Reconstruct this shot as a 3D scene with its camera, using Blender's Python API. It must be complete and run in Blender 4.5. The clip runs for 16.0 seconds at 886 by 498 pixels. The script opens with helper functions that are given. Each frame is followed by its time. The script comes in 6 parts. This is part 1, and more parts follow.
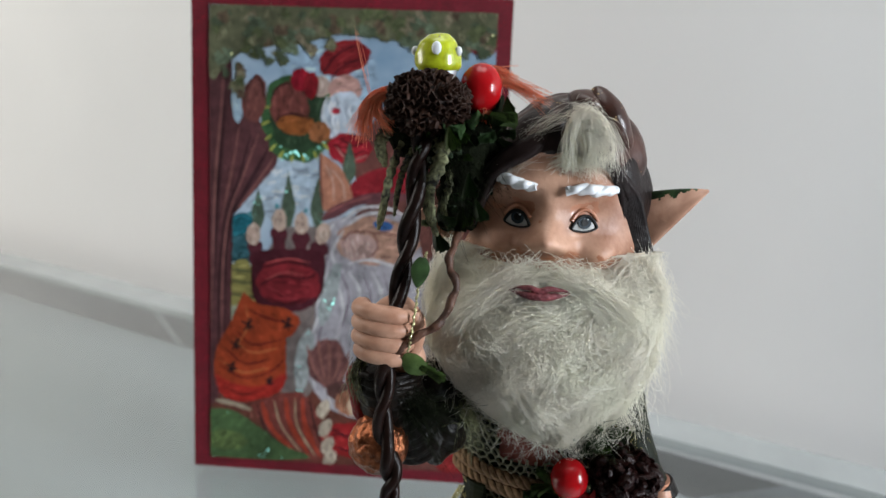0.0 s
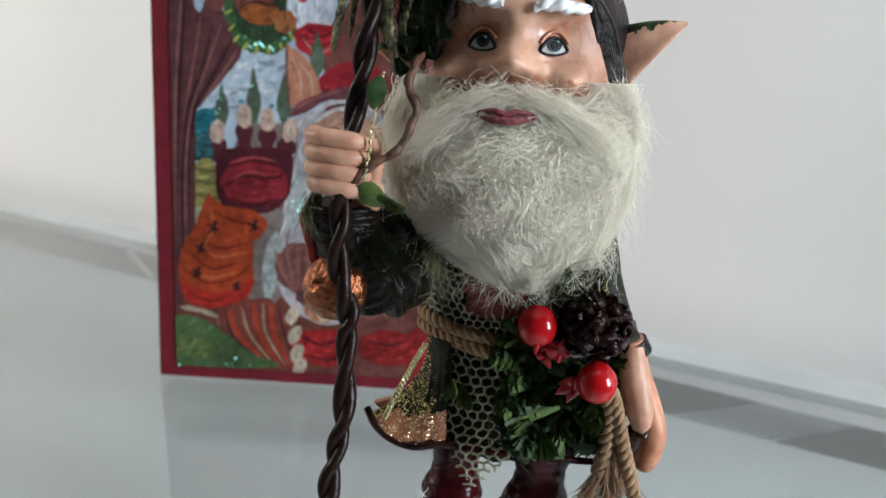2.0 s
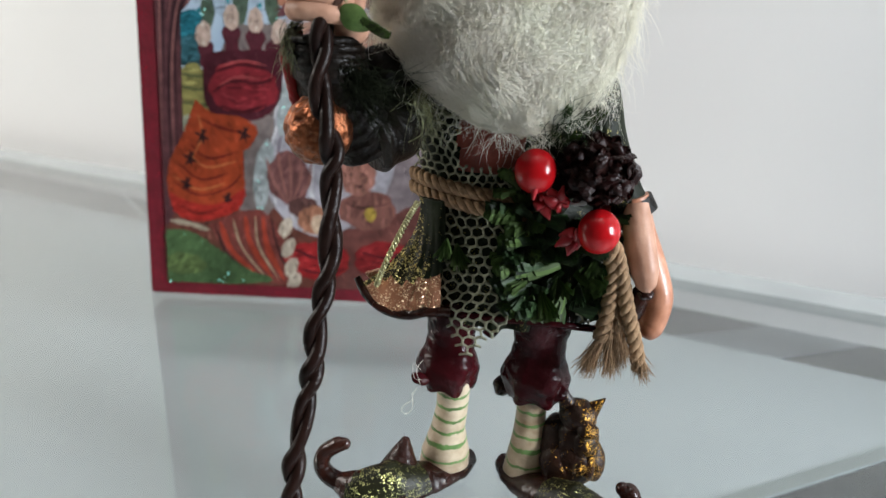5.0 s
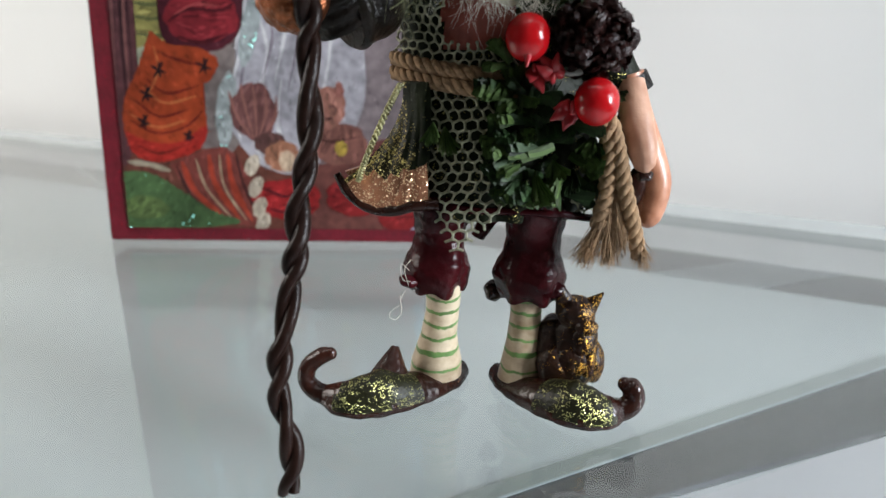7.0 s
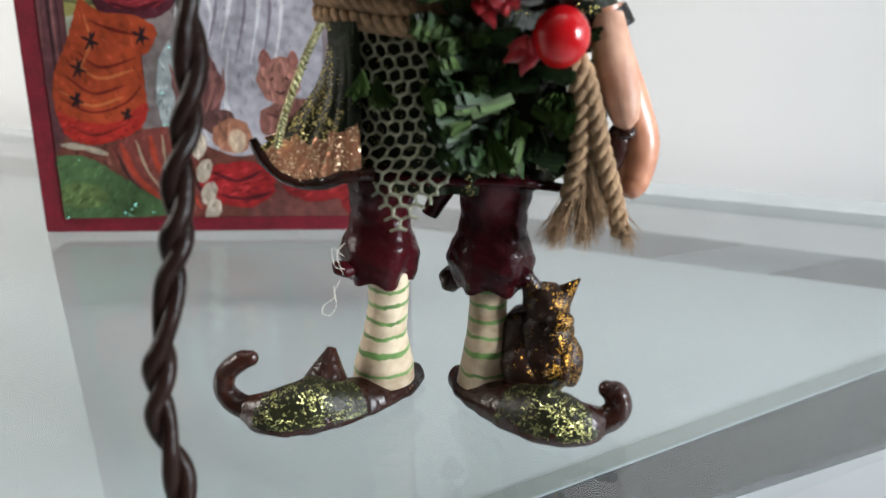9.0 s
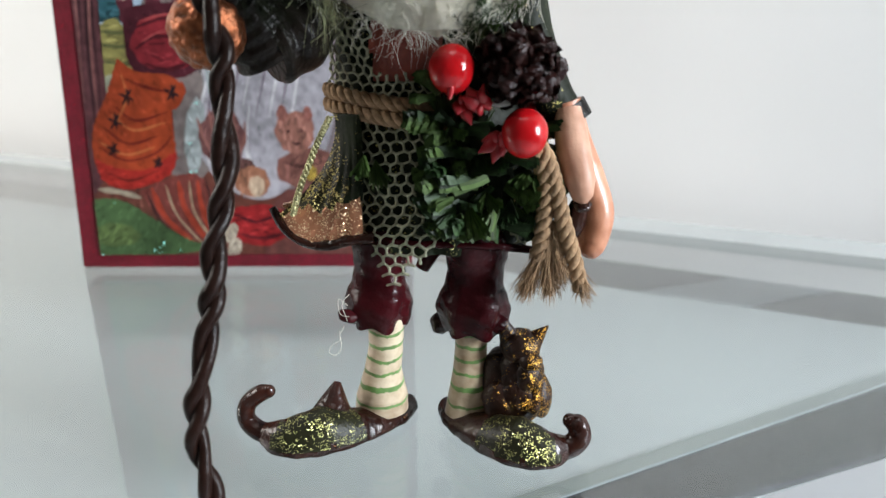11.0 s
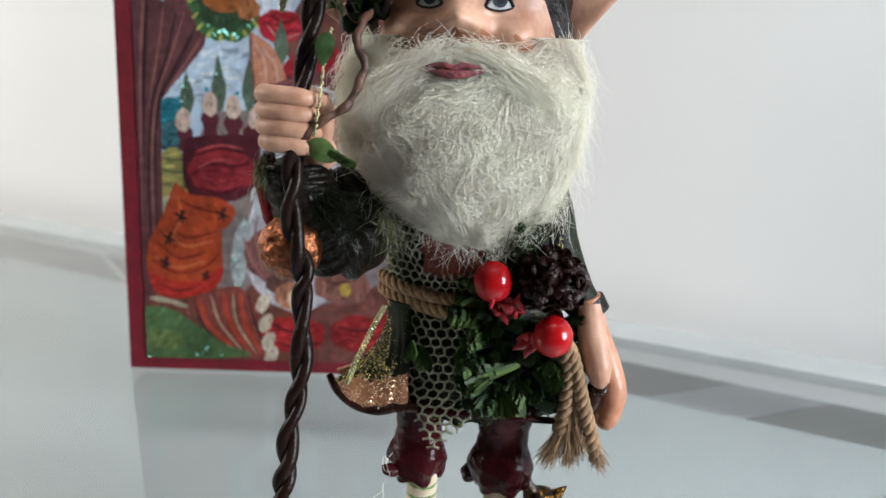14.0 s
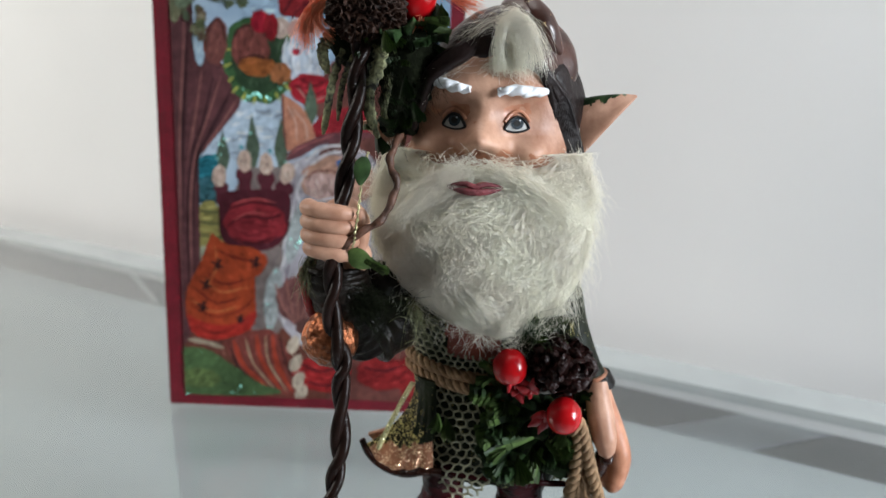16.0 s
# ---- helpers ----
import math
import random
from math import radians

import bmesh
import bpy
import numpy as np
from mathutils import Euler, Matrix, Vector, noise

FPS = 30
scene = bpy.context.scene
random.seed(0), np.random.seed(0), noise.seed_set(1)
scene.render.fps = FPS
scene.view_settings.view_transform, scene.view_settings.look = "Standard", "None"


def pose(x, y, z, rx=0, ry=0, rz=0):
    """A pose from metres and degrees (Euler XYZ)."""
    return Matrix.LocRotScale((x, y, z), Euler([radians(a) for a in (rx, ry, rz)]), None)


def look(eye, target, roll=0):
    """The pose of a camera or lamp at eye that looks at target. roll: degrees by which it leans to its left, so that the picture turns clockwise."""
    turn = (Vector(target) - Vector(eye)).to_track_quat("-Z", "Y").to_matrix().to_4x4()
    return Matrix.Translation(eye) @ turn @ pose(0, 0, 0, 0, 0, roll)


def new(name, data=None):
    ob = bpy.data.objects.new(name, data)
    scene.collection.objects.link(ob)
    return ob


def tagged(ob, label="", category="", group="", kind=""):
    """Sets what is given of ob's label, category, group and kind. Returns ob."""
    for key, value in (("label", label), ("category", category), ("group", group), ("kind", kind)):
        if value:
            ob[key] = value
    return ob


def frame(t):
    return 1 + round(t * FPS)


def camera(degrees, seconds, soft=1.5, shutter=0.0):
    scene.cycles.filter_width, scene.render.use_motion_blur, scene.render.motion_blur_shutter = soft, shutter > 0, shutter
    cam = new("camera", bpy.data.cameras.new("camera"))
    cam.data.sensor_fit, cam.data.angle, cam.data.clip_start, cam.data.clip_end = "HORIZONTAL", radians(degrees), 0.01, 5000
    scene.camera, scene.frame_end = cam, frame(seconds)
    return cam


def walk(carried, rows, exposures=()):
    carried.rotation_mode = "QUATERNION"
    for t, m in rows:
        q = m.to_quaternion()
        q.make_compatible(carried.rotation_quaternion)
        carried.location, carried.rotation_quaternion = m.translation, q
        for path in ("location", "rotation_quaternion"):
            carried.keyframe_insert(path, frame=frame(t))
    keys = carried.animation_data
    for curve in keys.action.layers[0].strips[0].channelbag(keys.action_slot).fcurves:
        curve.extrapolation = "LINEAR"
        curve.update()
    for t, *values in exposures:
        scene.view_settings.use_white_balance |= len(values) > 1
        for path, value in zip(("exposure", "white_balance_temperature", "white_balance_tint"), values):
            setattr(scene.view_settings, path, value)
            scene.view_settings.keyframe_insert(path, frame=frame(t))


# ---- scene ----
cam = camera(63.58, 16.0)
PATH = [  # seconds, place in metres, yaw, pitch, roll
    (0.0, 0.02332, 0.04076, 0.19461, 3.26, -12.05, 2.32),
    (0.5, 0.02462, 0.03982, 0.18824, 3.37, -12.27, 2.29),
    (1.0, 0.02737, 0.04064, 0.17847, 3.06, -13.08, 2.22),
    (1.5, 0.02802, 0.04166, 0.16958, 2.84, -13.83, 2.07),
    (2.0, 0.03057, 0.04501, 0.15880, 1.95, -14.31, 2.68),
    (2.5, 0.03076, 0.04581, 0.15319, 1.86, -14.81, 2.59),
    (3.0, 0.03320, 0.04467, 0.15063, 2.24, -15.45, 2.13),
    (5.5, 0.03464, 0.04867, 0.11823, 2.09, -17.02, 1.90),
    (6.0, 0.03412, 0.04908, 0.11211, 1.91, -17.90, 1.47),
    (6.5, 0.03462, 0.04789, 0.10734, 1.64, -18.13, 1.14),
    (7.0, 0.02863, 0.05180, 0.09865, -0.97, -17.41, 0.80),
    (7.5, 0.02627, 0.06253, 0.09274, -2.39, -17.37, 0.94),
    (8.0, 0.03102, 0.07635, 0.08620, -1.97, -17.58, 0.50),
    (8.5, 0.03775, 0.08318, 0.08539, -1.31, -17.94, 0.02),
    (11.0, 0.04836, 0.05765, 0.10295, 0.32, -16.54, -0.32),
    (11.5, 0.04921, 0.04757, 0.11193, 0.46, -15.99, -0.00),
    (12.0, 0.04446, 0.04111, 0.11796, 0.25, -15.24, 0.56),
    (12.5, 0.04121, 0.03894, 0.12281, 0.51, -14.98, 0.70),
    (13.0, 0.03998, 0.03880, 0.12845, 0.56, -14.80, 0.63),
    (13.5, 0.03973, 0.03695, 0.13838, 0.75, -13.87, 0.88),
    (14.0, 0.03874, 0.04045, 0.14628, 0.71, -13.36, 1.58),
    (14.5, 0.03484, 0.04173, 0.15285, 0.61, -12.73, 1.58),
    (15.0, 0.03528, 0.04022, 0.15881, 0.83, -12.70, 1.64),
    (15.5, 0.03467, 0.03570, 0.16849, 1.26, -13.60, 1.70),
    (16.0, 0.03601, 0.02554, 0.17781, 1.93, -13.91, 1.34),
]


def aim(yaw, pitch, roll):
    return Matrix.Rotation(radians(yaw), 4, "Z") @ Matrix.Rotation(radians(90 + pitch), 4, "X") @ Matrix.Rotation(radians(roll), 4, "Z")


EXPOSURES = [(0.0, -0.14), (1.5, -0.02), (3.0, 0.12), (5.5, 0.21), (7.0, 0.29), (8.5, 0.36), (11.0, 0.42), (12.0, 0.30), (13.5, 0.24), (14.5, 0.25), (15.5, 0.11), (16.0, 0.07)]
walk(cam, [(t, Matrix.Translation((x, y, z)) @ aim(yaw, pitch, roll)) for t, x, y, z, yaw, pitch, roll in PATH], EXPOSURES)
cam.data.dof.use_dof = True
cam.data.dof.focus_distance = 0.186
cam.data.dof.aperture_fstop = 13.5

# ---- world and light ----
world = bpy.data.worlds.new("daylight")
scene.world = world
world.use_nodes = True
sky = world.node_tree.nodes.new("ShaderNodeTexSky")
sky.sky_type, sky.sun_disc, sky.sun_elevation, sky.sun_rotation = "NISHITA", False, radians(35), radians(200)
world.node_tree.links.new(sky.outputs[0], world.node_tree.nodes["Background"].inputs[0])
world.node_tree.nodes["Background"].inputs[1].default_value = 0.1


def area_lamp(name, eye, target, w, h, power, colour):
    data = bpy.data.lights.new(name, "AREA")
    data.shape, data.size, data.size_y, data.energy, data.color = "RECTANGLE", w, h, power, colour
    ob = new(name, data)
    ob.matrix_world = look(eye, target)
    return ob


# added lamps, sources unseen: warm left side, bright wall, soft top light
area_lamp("added_light_west", (-1.36, 0.35, 0.62), (0.0, 0.3, 0.1), 0.5, 0.6, 10.5, (1.0, 0.945, 0.87))
area_lamp("added_light_east", (1.32, -0.40, 0.42), (0.2, 0.55, 0.2), 0.3, 0.6, 34.0, (0.86, 0.925, 1.0))
area_lamp("added_light_above", (0.0, 0.2, 1.50), (0.0, 0.25, 0.0), 0.9, 0.7, 8.0, (1.0, 0.985, 0.97))

# ---- materials ----


def mat(name, colour, rough=0.5, metal=0.0, var=0.25, scale=300.0, bump=0.0, bump_scale=900.0, spec=0.5, coat=0.0, second=None, transmission=0.0, ior=1.5, sheen=0.0):
    m = bpy.data.materials.new(name)
    m.use_nodes = True
    n, l = m.node_tree.nodes, m.node_tree.links
    b = n["Principled BSDF"]
    b.inputs["Roughness"].default_value, b.inputs["Metallic"].default_value = rough, metal
    b.inputs["Specular IOR Level"].default_value, b.inputs["Coat Weight"].default_value = spec, coat
    b.inputs["Coat Roughness"].default_value = 0.12
    b.inputs["Transmission Weight"].default_value, b.inputs["IOR"].default_value = transmission, ior
    b.inputs["Sheen Weight"].default_value = sheen
    tc = n.new("ShaderNodeTexCoord")
    t1, t2 = n.new("ShaderNodeTexNoise"), n.new("ShaderNodeTexNoise")
    t1.inputs["Scale"].default_value, t2.inputs["Scale"].default_value = scale, scale * 0.17
    t1.inputs["Detail"].default_value = 4
    add = n.new("ShaderNodeMath")
    add.operation = "ADD"
    ramp = n.new("ShaderNodeValToRGB")
    dark = [c * (1 - var) for c in colour]
    light = second or [min(1, c * (1 + var)) for c in colour]
    ramp.color_ramp.elements[0].position, ramp.color_ramp.elements[1].position = 0.38, 0.64
    ramp.color_ramp.elements[0].color, ramp.color_ramp.elements[1].color = (*dark, 1), (*light, 1)
    half = n.new("ShaderNodeMath")
    half.operation, half.inputs[1].default_value = "MULTIPLY", 0.5
    for t in (t1, t2):
        l.new(tc.outputs["Object"], t.inputs["Vector"])
    l.new(t1.outputs["Fac"], add.inputs[0]), l.new(t2.outputs["Fac"], add.inputs[1])
    l.new(add.outputs[0], half.inputs[0]), l.new(half.outputs[0], ramp.inputs[0])
    l.new(ramp.outputs[0], b.inputs["Base Color"])
    if bump:
        t3, bp = n.new("ShaderNodeTexNoise"), n.new("ShaderNodeBump")
        t3.inputs["Scale"].default_value, t3.inputs["Detail"].default_value = bump_scale, 3
        bp.inputs["Strength"].default_value, bp.inputs["Distance"].default_value = bump, 0.0006
        l.new(tc.outputs["Object"], t3.inputs["Vector"]), l.new(t3.outputs["Fac"], bp.inputs["Height"])
        l.new(bp.outputs[0], b.inputs["Normal"])
    return m


def glitter(m, colour, scale=1500.0, amount=0.25, rough=0.25, metal=1.0):
    """Lays small metal flakes, each with its own slope, over a material."""
    n, l = m.node_tree.nodes, m.node_tree.links
    b = n["Principled BSDF"]
    tc, v = n.new("ShaderNodeTexCoord"), n.new("ShaderNodeTexVoronoi")
    v.inputs["Scale"].default_value = scale
    l.new(tc.outputs["Object"], v.inputs["Vector"])
    patch = n.new("ShaderNodeTexNoise")
    patch.inputs["Scale"].default_value = scale * 0.09
    l.new(tc.outputs["Object"], patch.inputs["Vector"])
    sep = n.new("ShaderNodeSeparateColor")
    l.new(v.outputs["Color"], sep.inputs[0])
    mul = n.new("ShaderNodeMath")
    mul.operation = "MULTIPLY"
    even = n.new("ShaderNodeMath")
    even.operation, even.inputs[1].default_value, even.inputs[2].default_value = "MULTIPLY_ADD", 0.4, 0.3
    l.new(patch.outputs["Fac"], even.inputs[0])
    l.new(sep.outputs[0], mul.inputs[0]), l.new(even.outputs[0], mul.inputs[1])
    gt = n.new("ShaderNodeMath")
    gt.operation, gt.inputs[1].default_value = "GREATER_THAN", 0.62 * (1 - amount)
    l.new(mul.outputs[0], gt.inputs[0])
    flake = n.new("ShaderNodeBsdfPrincipled")
    flake.inputs["Base Color"].default_value, flake.inputs["Metallic"].default_value = (*colour, 1), metal
    flake.inputs["Roughness"].default_value = rough
    geo, vs, va, nr = n.new("ShaderNodeNewGeometry"), n.new("ShaderNodeVectorMath"), n.new("ShaderNodeVectorMath"), n.new("ShaderNodeVectorMath")
    sub = n.new("ShaderNodeVectorMath")
    sub.operation, sub.inputs[1].default_value = "SUBTRACT", (0.5, 0.5, 0.5)
    l.new(v.outputs["Color"], sub.inputs[0])
    vs.operation, vs.inputs["Scale"].default_value = "SCALE", 1.3
    l.new(sub.outputs[0], vs.inputs[0])
    va.operation, nr.operation = "ADD", "NORMALIZE"
    l.new(geo.outputs["Normal"], va.inputs[0]), l.new(vs.outputs[0], va.inputs[1])
    l.new(va.outputs[0], nr.inputs[0]), l.new(nr.outputs[0], flake.inputs["Normal"])
    mix = n.new("ShaderNodeMixShader")
    l.new(gt.outputs[0], mix.inputs[0]), l.new(b.outputs[0], mix.inputs[1]), l.new(flake.outputs[0], mix.inputs[2])
    l.new(mix.outputs[0], n["Material Output"].inputs[0])
    return m


def soft(m):
    """Lets half the light pass through thin wool."""
    n, l = m.node_tree.nodes, m.node_tree.links
    b = n["Principled BSDF"]
    tr, mix = n.new("ShaderNodeBsdfTranslucent"), n.new("ShaderNodeMixShader")
    l.new(b.inputs["Base Color"].links[0].from_socket, tr.inputs[0])
    mix.inputs[0].default_value = 0.5
    l.new(b.outputs[0], mix.inputs[1]), l.new(tr.outputs[0], mix.inputs[2])
    l.new(mix.outputs[0], n["Material Output"].inputs[0])
    return m


def streaked(m):
    """Gives every blade its own tone."""
    n, l = m.node_tree.nodes, m.node_tree.links
    b, geo, mul, fit = n["Principled BSDF"], n.new("ShaderNodeNewGeometry"), n.new("ShaderNodeVectorMath"), n.new("ShaderNodeMapRange")
    base = b.inputs["Base Color"].links[0].from_socket
    fit.inputs["To Min"].default_value, fit.inputs["To Max"].default_value = 0.35, 1.75
    mul.operation = "SCALE"
    l.new(geo.outputs["Random Per Island"], fit.inputs["Value"])
    l.new(base, mul.inputs[0]), l.new(fit.outputs[0], mul.inputs["Scale"])
    l.new(mul.outputs[0], b.inputs["Base Color"])
    return m


M_WALL = mat("wall_paint", (0.78, 0.78, 0.77), 0.7, var=0.02, scale=6, bump=0.1, bump_scale=120)
M_GLASS = mat("frosted_glass", (0.315, 0.348, 0.355), 0.5, var=0.03, scale=9, spec=0.3)


def clear_glass(name):
    """Thin clear glass: see-through, with a mirror gloss that grows towards a low view."""
    m = bpy.data.materials.new(name)
    m.use_nodes = True
    n, l = m.node_tree.nodes, m.node_tree.links
    n.remove(n["Principled BSDF"])
    see, gloss, mix, fr = n.new("ShaderNodeBsdfTransparent"), n.new("ShaderNodeBsdfGlossy"), n.new("ShaderNodeMixShader"), n.new("ShaderNodeLayerWeight")
    see.inputs[0].default_value = (0.965, 0.98, 0.975, 1)
    gloss.inputs["Roughness"].default_value = 0.0
    power, gain = n.new("ShaderNodeMath"), n.new("ShaderNodeMath")
    power.operation, power.inputs[1].default_value = "POWER", 5.0
    gain.operation, gain.inputs[1].default_value, gain.inputs[2].default_value = "MULTIPLY_ADD", 0.957, 0.043
    l.new(fr.outputs["Facing"], power.inputs[0]), l.new(power.outputs[0], gain.inputs[0])
    l.new(gain.outputs[0], mix.inputs[0]), l.new(see.outputs[0], mix.inputs[1]), l.new(gloss.outputs[0], mix.inputs[2])
    l.new(mix.outputs[0], n["Material Output"].inputs[0])
    return m


M_CLEAR = clear_glass("clear_glass")
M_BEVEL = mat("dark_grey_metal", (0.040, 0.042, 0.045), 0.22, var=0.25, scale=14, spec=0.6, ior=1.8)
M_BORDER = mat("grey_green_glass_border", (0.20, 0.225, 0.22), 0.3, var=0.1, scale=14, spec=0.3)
M_REFLECTION = mat("pale_reflection", (0.17, 0.195, 0.21), 0.3, var=0.2, scale=20, spec=0.6, ior=1.8)
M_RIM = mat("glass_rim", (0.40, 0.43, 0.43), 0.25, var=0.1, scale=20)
M_FLOOR = mat("pale_floor", (0.80, 0.84, 0.87), 0.4, var=0.04, scale=8)
M_ROOM = mat("unseen_wall_brown", (0.11, 0.095, 0.08), 0.8, var=0.1, scale=6)
M_BOXRED = glitter(mat("red_glitter_paper", (0.12, 0.004, 0.012), 0.55, var=0.25, scale=700, bump=0.4, bump_scale=2500, spec=0.3), (0.32, 0.015, 0.03), 1900, 0.14, 0.5)
M_SKIN = mat("painted_skin", (0.43, 0.20, 0.122), 0.44, var=0.32, scale=170, second=(0.55, 0.325, 0.225), coat=0.0, spec=0.32, bump=0.35, bump_scale=420)
M_BLUSH = mat("painted_blush", (0.40, 0.145, 0.07), 0.38, var=0.25, scale=240, second=(0.53, 0.25, 0.15), coat=0.15, bump=0.3, bump_scale=420)
M_LIP = mat("painted_lips", (0.15, 0.026, 0.032), 0.65, var=0.6, scale=500, bump=0.8)
M_EYEW = mat("eye_white", (0.34, 0.34, 0.325), 0.4, var=0.05, scale=300, spec=0.4)
M_IRIS = mat("eye_iris", (0.02, 0.032, 0.042), 0.5, var=0.5, scale=1500, spec=0.2)
M_BLACK = mat("black_paint", (0.004, 0.0035, 0.0035), 0.5, var=0.1, scale=500, spec=0.25)
M_WHITE = mat("white_paint", (0.72, 0.75, 0.78), 0.35, var=0.06, scale=300, coat=0.2)
M_HAIR = mat("dark_hair_paint", (0.010, 0.0055, 0.005), 0.4, var=0.5, scale=200, bump=0.6, bump_scale=500, spec=0.18)
M_HAT = glitter(mat("brown_hat_paint", (0.055, 0.019, 0.012), 0.28, var=0.6, scale=70, bump=0.6, bump_scale=220, spec=0.42), (0.62, 0.46, 0.22), 3000, 0.13, 0.35)
M_WOOL = soft(mat("cream_wool", (0.86, 0.79, 0.66), 0.95, var=0.12, scale=120, bump=0.4, bump_scale=600, spec=0.1))
M_STRAND = soft(mat("cream_wool_fibre", (0.965, 0.915, 0.83), 0.8, var=0.08, scale=60, spec=0.2))
M_COAT = glitter(mat("green_coat_paint", (0.008, 0.011, 0.0045), 0.5, var=0.5, scale=160, bump=0.6, bump_scale=450, spec=0.12), (0.34, 0.29, 0.10), 3800, 0.19, 0.4)
M_GOLDCOAT = glitter(mat("gold_dusted_coat_paint", (0.03, 0.026, 0.008), 0.45, var=0.5, scale=160, bump=0.7, bump_scale=450, spec=0.2), (0.72, 0.58, 0.22), 3000, 0.40, 0.4)
M_SLEEVE = glitter(mat("dark_sleeve_paint", (0.008, 0.0055, 0.004), 0.34, var=0.6, scale=200, bump=1.0, bump_scale=450, spec=0.13), (0.30, 0.05, 0.03), 3600, 0.04, 0.4)
M_COPPER = glitter(mat("copper_flap_paint", (0.42, 0.185, 0.10), 0.30, 0.55, var=0.6, scale=120, bump=1.0, bump_scale=300, spec=0.6, coat=0.3), (0.95, 0.68, 0.42), 2800, 0.36, 0.3)
M_MAROON = mat("maroon_paint", (0.030, 0.0032, 0.0045), 0.24, var=0.6, scale=140, bump=1.0, bump_scale=360, spec=0.16, coat=0.0)
M_SOCK = mat("cream_sock_paint", (0.50, 0.345, 0.21), 0.38, var=0.36, scale=260, second=(0.64, 0.53, 0.38), bump=0.25, bump_scale=400, coat=0.15)
M_STRIPE = mat("green_stripe_paint", (0.13, 0.25, 0.07), 0.4, var=0.3, scale=500)
M_SHOE = glitter(mat("green_shoe_paint", (0.013, 0.013, 0.005), 0.42, var=0.4, scale=200, bump=0.6, bump_scale=500, spec=0.2), (0.60, 0.58, 0.22), 5000, 0.27, 0.35)
M_SOLE = glitter(mat("brown_shoe_paint", (0.022, 0.0068, 0.0042), 0.24, var=0.65, scale=130, bump=1.0, bump_scale=300, spec=0.32), (0.5, 0.24, 0.11), 3200, 0.06, 0.4)
M_CAT = glitter(mat("brown_cat_paint", (0.016, 0.0062, 0.0034), 0.36, var=0.5, scale=300, bump=1.0, bump_scale=500, spec=0.25), (0.5, 0.27, 0.05), 5000, 0.17, 0.4)
M_CATGOLD = glitter(mat("gold_dusted_cat_paint", (0.020, 0.0075, 0.0034), 0.4, var=0.5, scale=300, bump=1.0, bump_scale=500, spec=0.2), (0.62, 0.33, 0.05), 5000, 0.31, 0.4)
M_SHIRT = mat("rust_shirt_paint", (0.19, 0.034, 0.02), 0.6, var=0.3, scale=300, bump=0.4, bump_scale=900)
M_STAFF = mat("dark_brown_vine", (0.0105, 0.0047, 0.0034), 0.34, var=0.55, scale=150, bump=0.8, bump_scale=300, spec=0.13)
M_CONE = mat("dark_cone", (0.017, 0.0045, 0.0036), 0.36, var=0.6, scale=500, bump=0.5, bump_scale=1200, spec=0.2)
M_TOPCONE = mat("brown_cone", (0.036, 0.015, 0.0085), 0.55, var=0.7, scale=400, bump=0.7, bump_scale=1200, spec=0.25)
M_BERRY = mat("red_berry", (0.30, 0.004, 0.006), 0.16, var=0.3, scale=140, coat=0.05, spec=0.3, bump=0.15, bump_scale=500)
M_BRACT = mat("red_bract", (0.26, 0.006, 0.01), 0.35, var=0.3, scale=300)
M_LEAF = streaked(mat("green_raffia", (0.036, 0.075, 0.017), 0.5, var=0.5, scale=300, second=(0.085, 0.13, 0.038), spec=0.15))
M_LEAFD = streaked(mat("dark_green_raffia", (0.012, 0.027, 0.009), 0.45, var=0.5, scale=300, second=(0.040, 0.080, 0.027), spec=0.2))
M_MOSS = mat("dark_moss", (0.008, 0.010, 0.005), 0.85, var=0.6, scale=500, bump=0.8, bump_scale=1200, spec=0.05)
M_LICHEN = mat("spotted_lichen", (0.022, 0.026, 0.010), 0.75, var=0.85, scale=900, second=(0.29, 0.30, 0.15), bump=0.6)
M_LIME = glitter(mat("lime_cap", (0.36, 0.41, 0.012), 0.25, var=0.3, scale=500, coat=0.5), (0.12, 0.10, 0.02), 2600, 0.16, 0.4, 0.3)
M_ORANGE = soft(mat("orange_fibre", (0.93, 0.30, 0.15), 0.5, var=0.15, scale=200, second=(0.97, 0.48, 0.30)))
M_JUTE = mat("jute_twine", (0.27, 0.168, 0.09), 0.9, var=0.35, scale=700, bump=0.6, bump_scale=1500)
M_NET = mat("grey_green_net", (0.27, 0.27, 0.19), 0.75, var=0.3, scale=900, bump=0.3, bump_scale=2500, spec=0.2)
M_FOIL = glitter(mat("copper_foil", (0.24, 0.078, 0.032), 0.28, 0.85, var=0.65, scale=450, bump=1.0, bump_scale=900), (0.75, 0.36, 0.17), 2600, 0.10, 0.3)
M_GOLD = glitter(mat("gold_cord", (0.34, 0.32, 0.16), 0.4, 0.5, var=0.4, scale=900, bump=0.5), (0.8, 0.75, 0.45), 2500, 0.3)
M_TWIG = mat("brown_twig", (0.085, 0.032, 0.015), 0.6, var=0.55, scale=400, bump=1.0, bump_scale=600)

# ---- builders; lengths in millimetres ----
MM = 0.001


def wob(p, f, seed=0.0):
    """Smooth cheap noise of points, about -1 to 1."""
    x, y, z = (np.asarray(p, float) * f).T
    s = seed * 1.7
    return (np.sin(x * 1.3 + 2.1 * np.sin(y * 0.9 + s) + s) + np.sin(y * 1.7 + 1.7 * np.sin(z * 1.1 + s) + 2 * s) + np.sin(z * 1.5 + 1.9 * np.sin(x * 1.2 - s) + 3 * s)) / 3


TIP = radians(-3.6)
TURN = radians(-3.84)


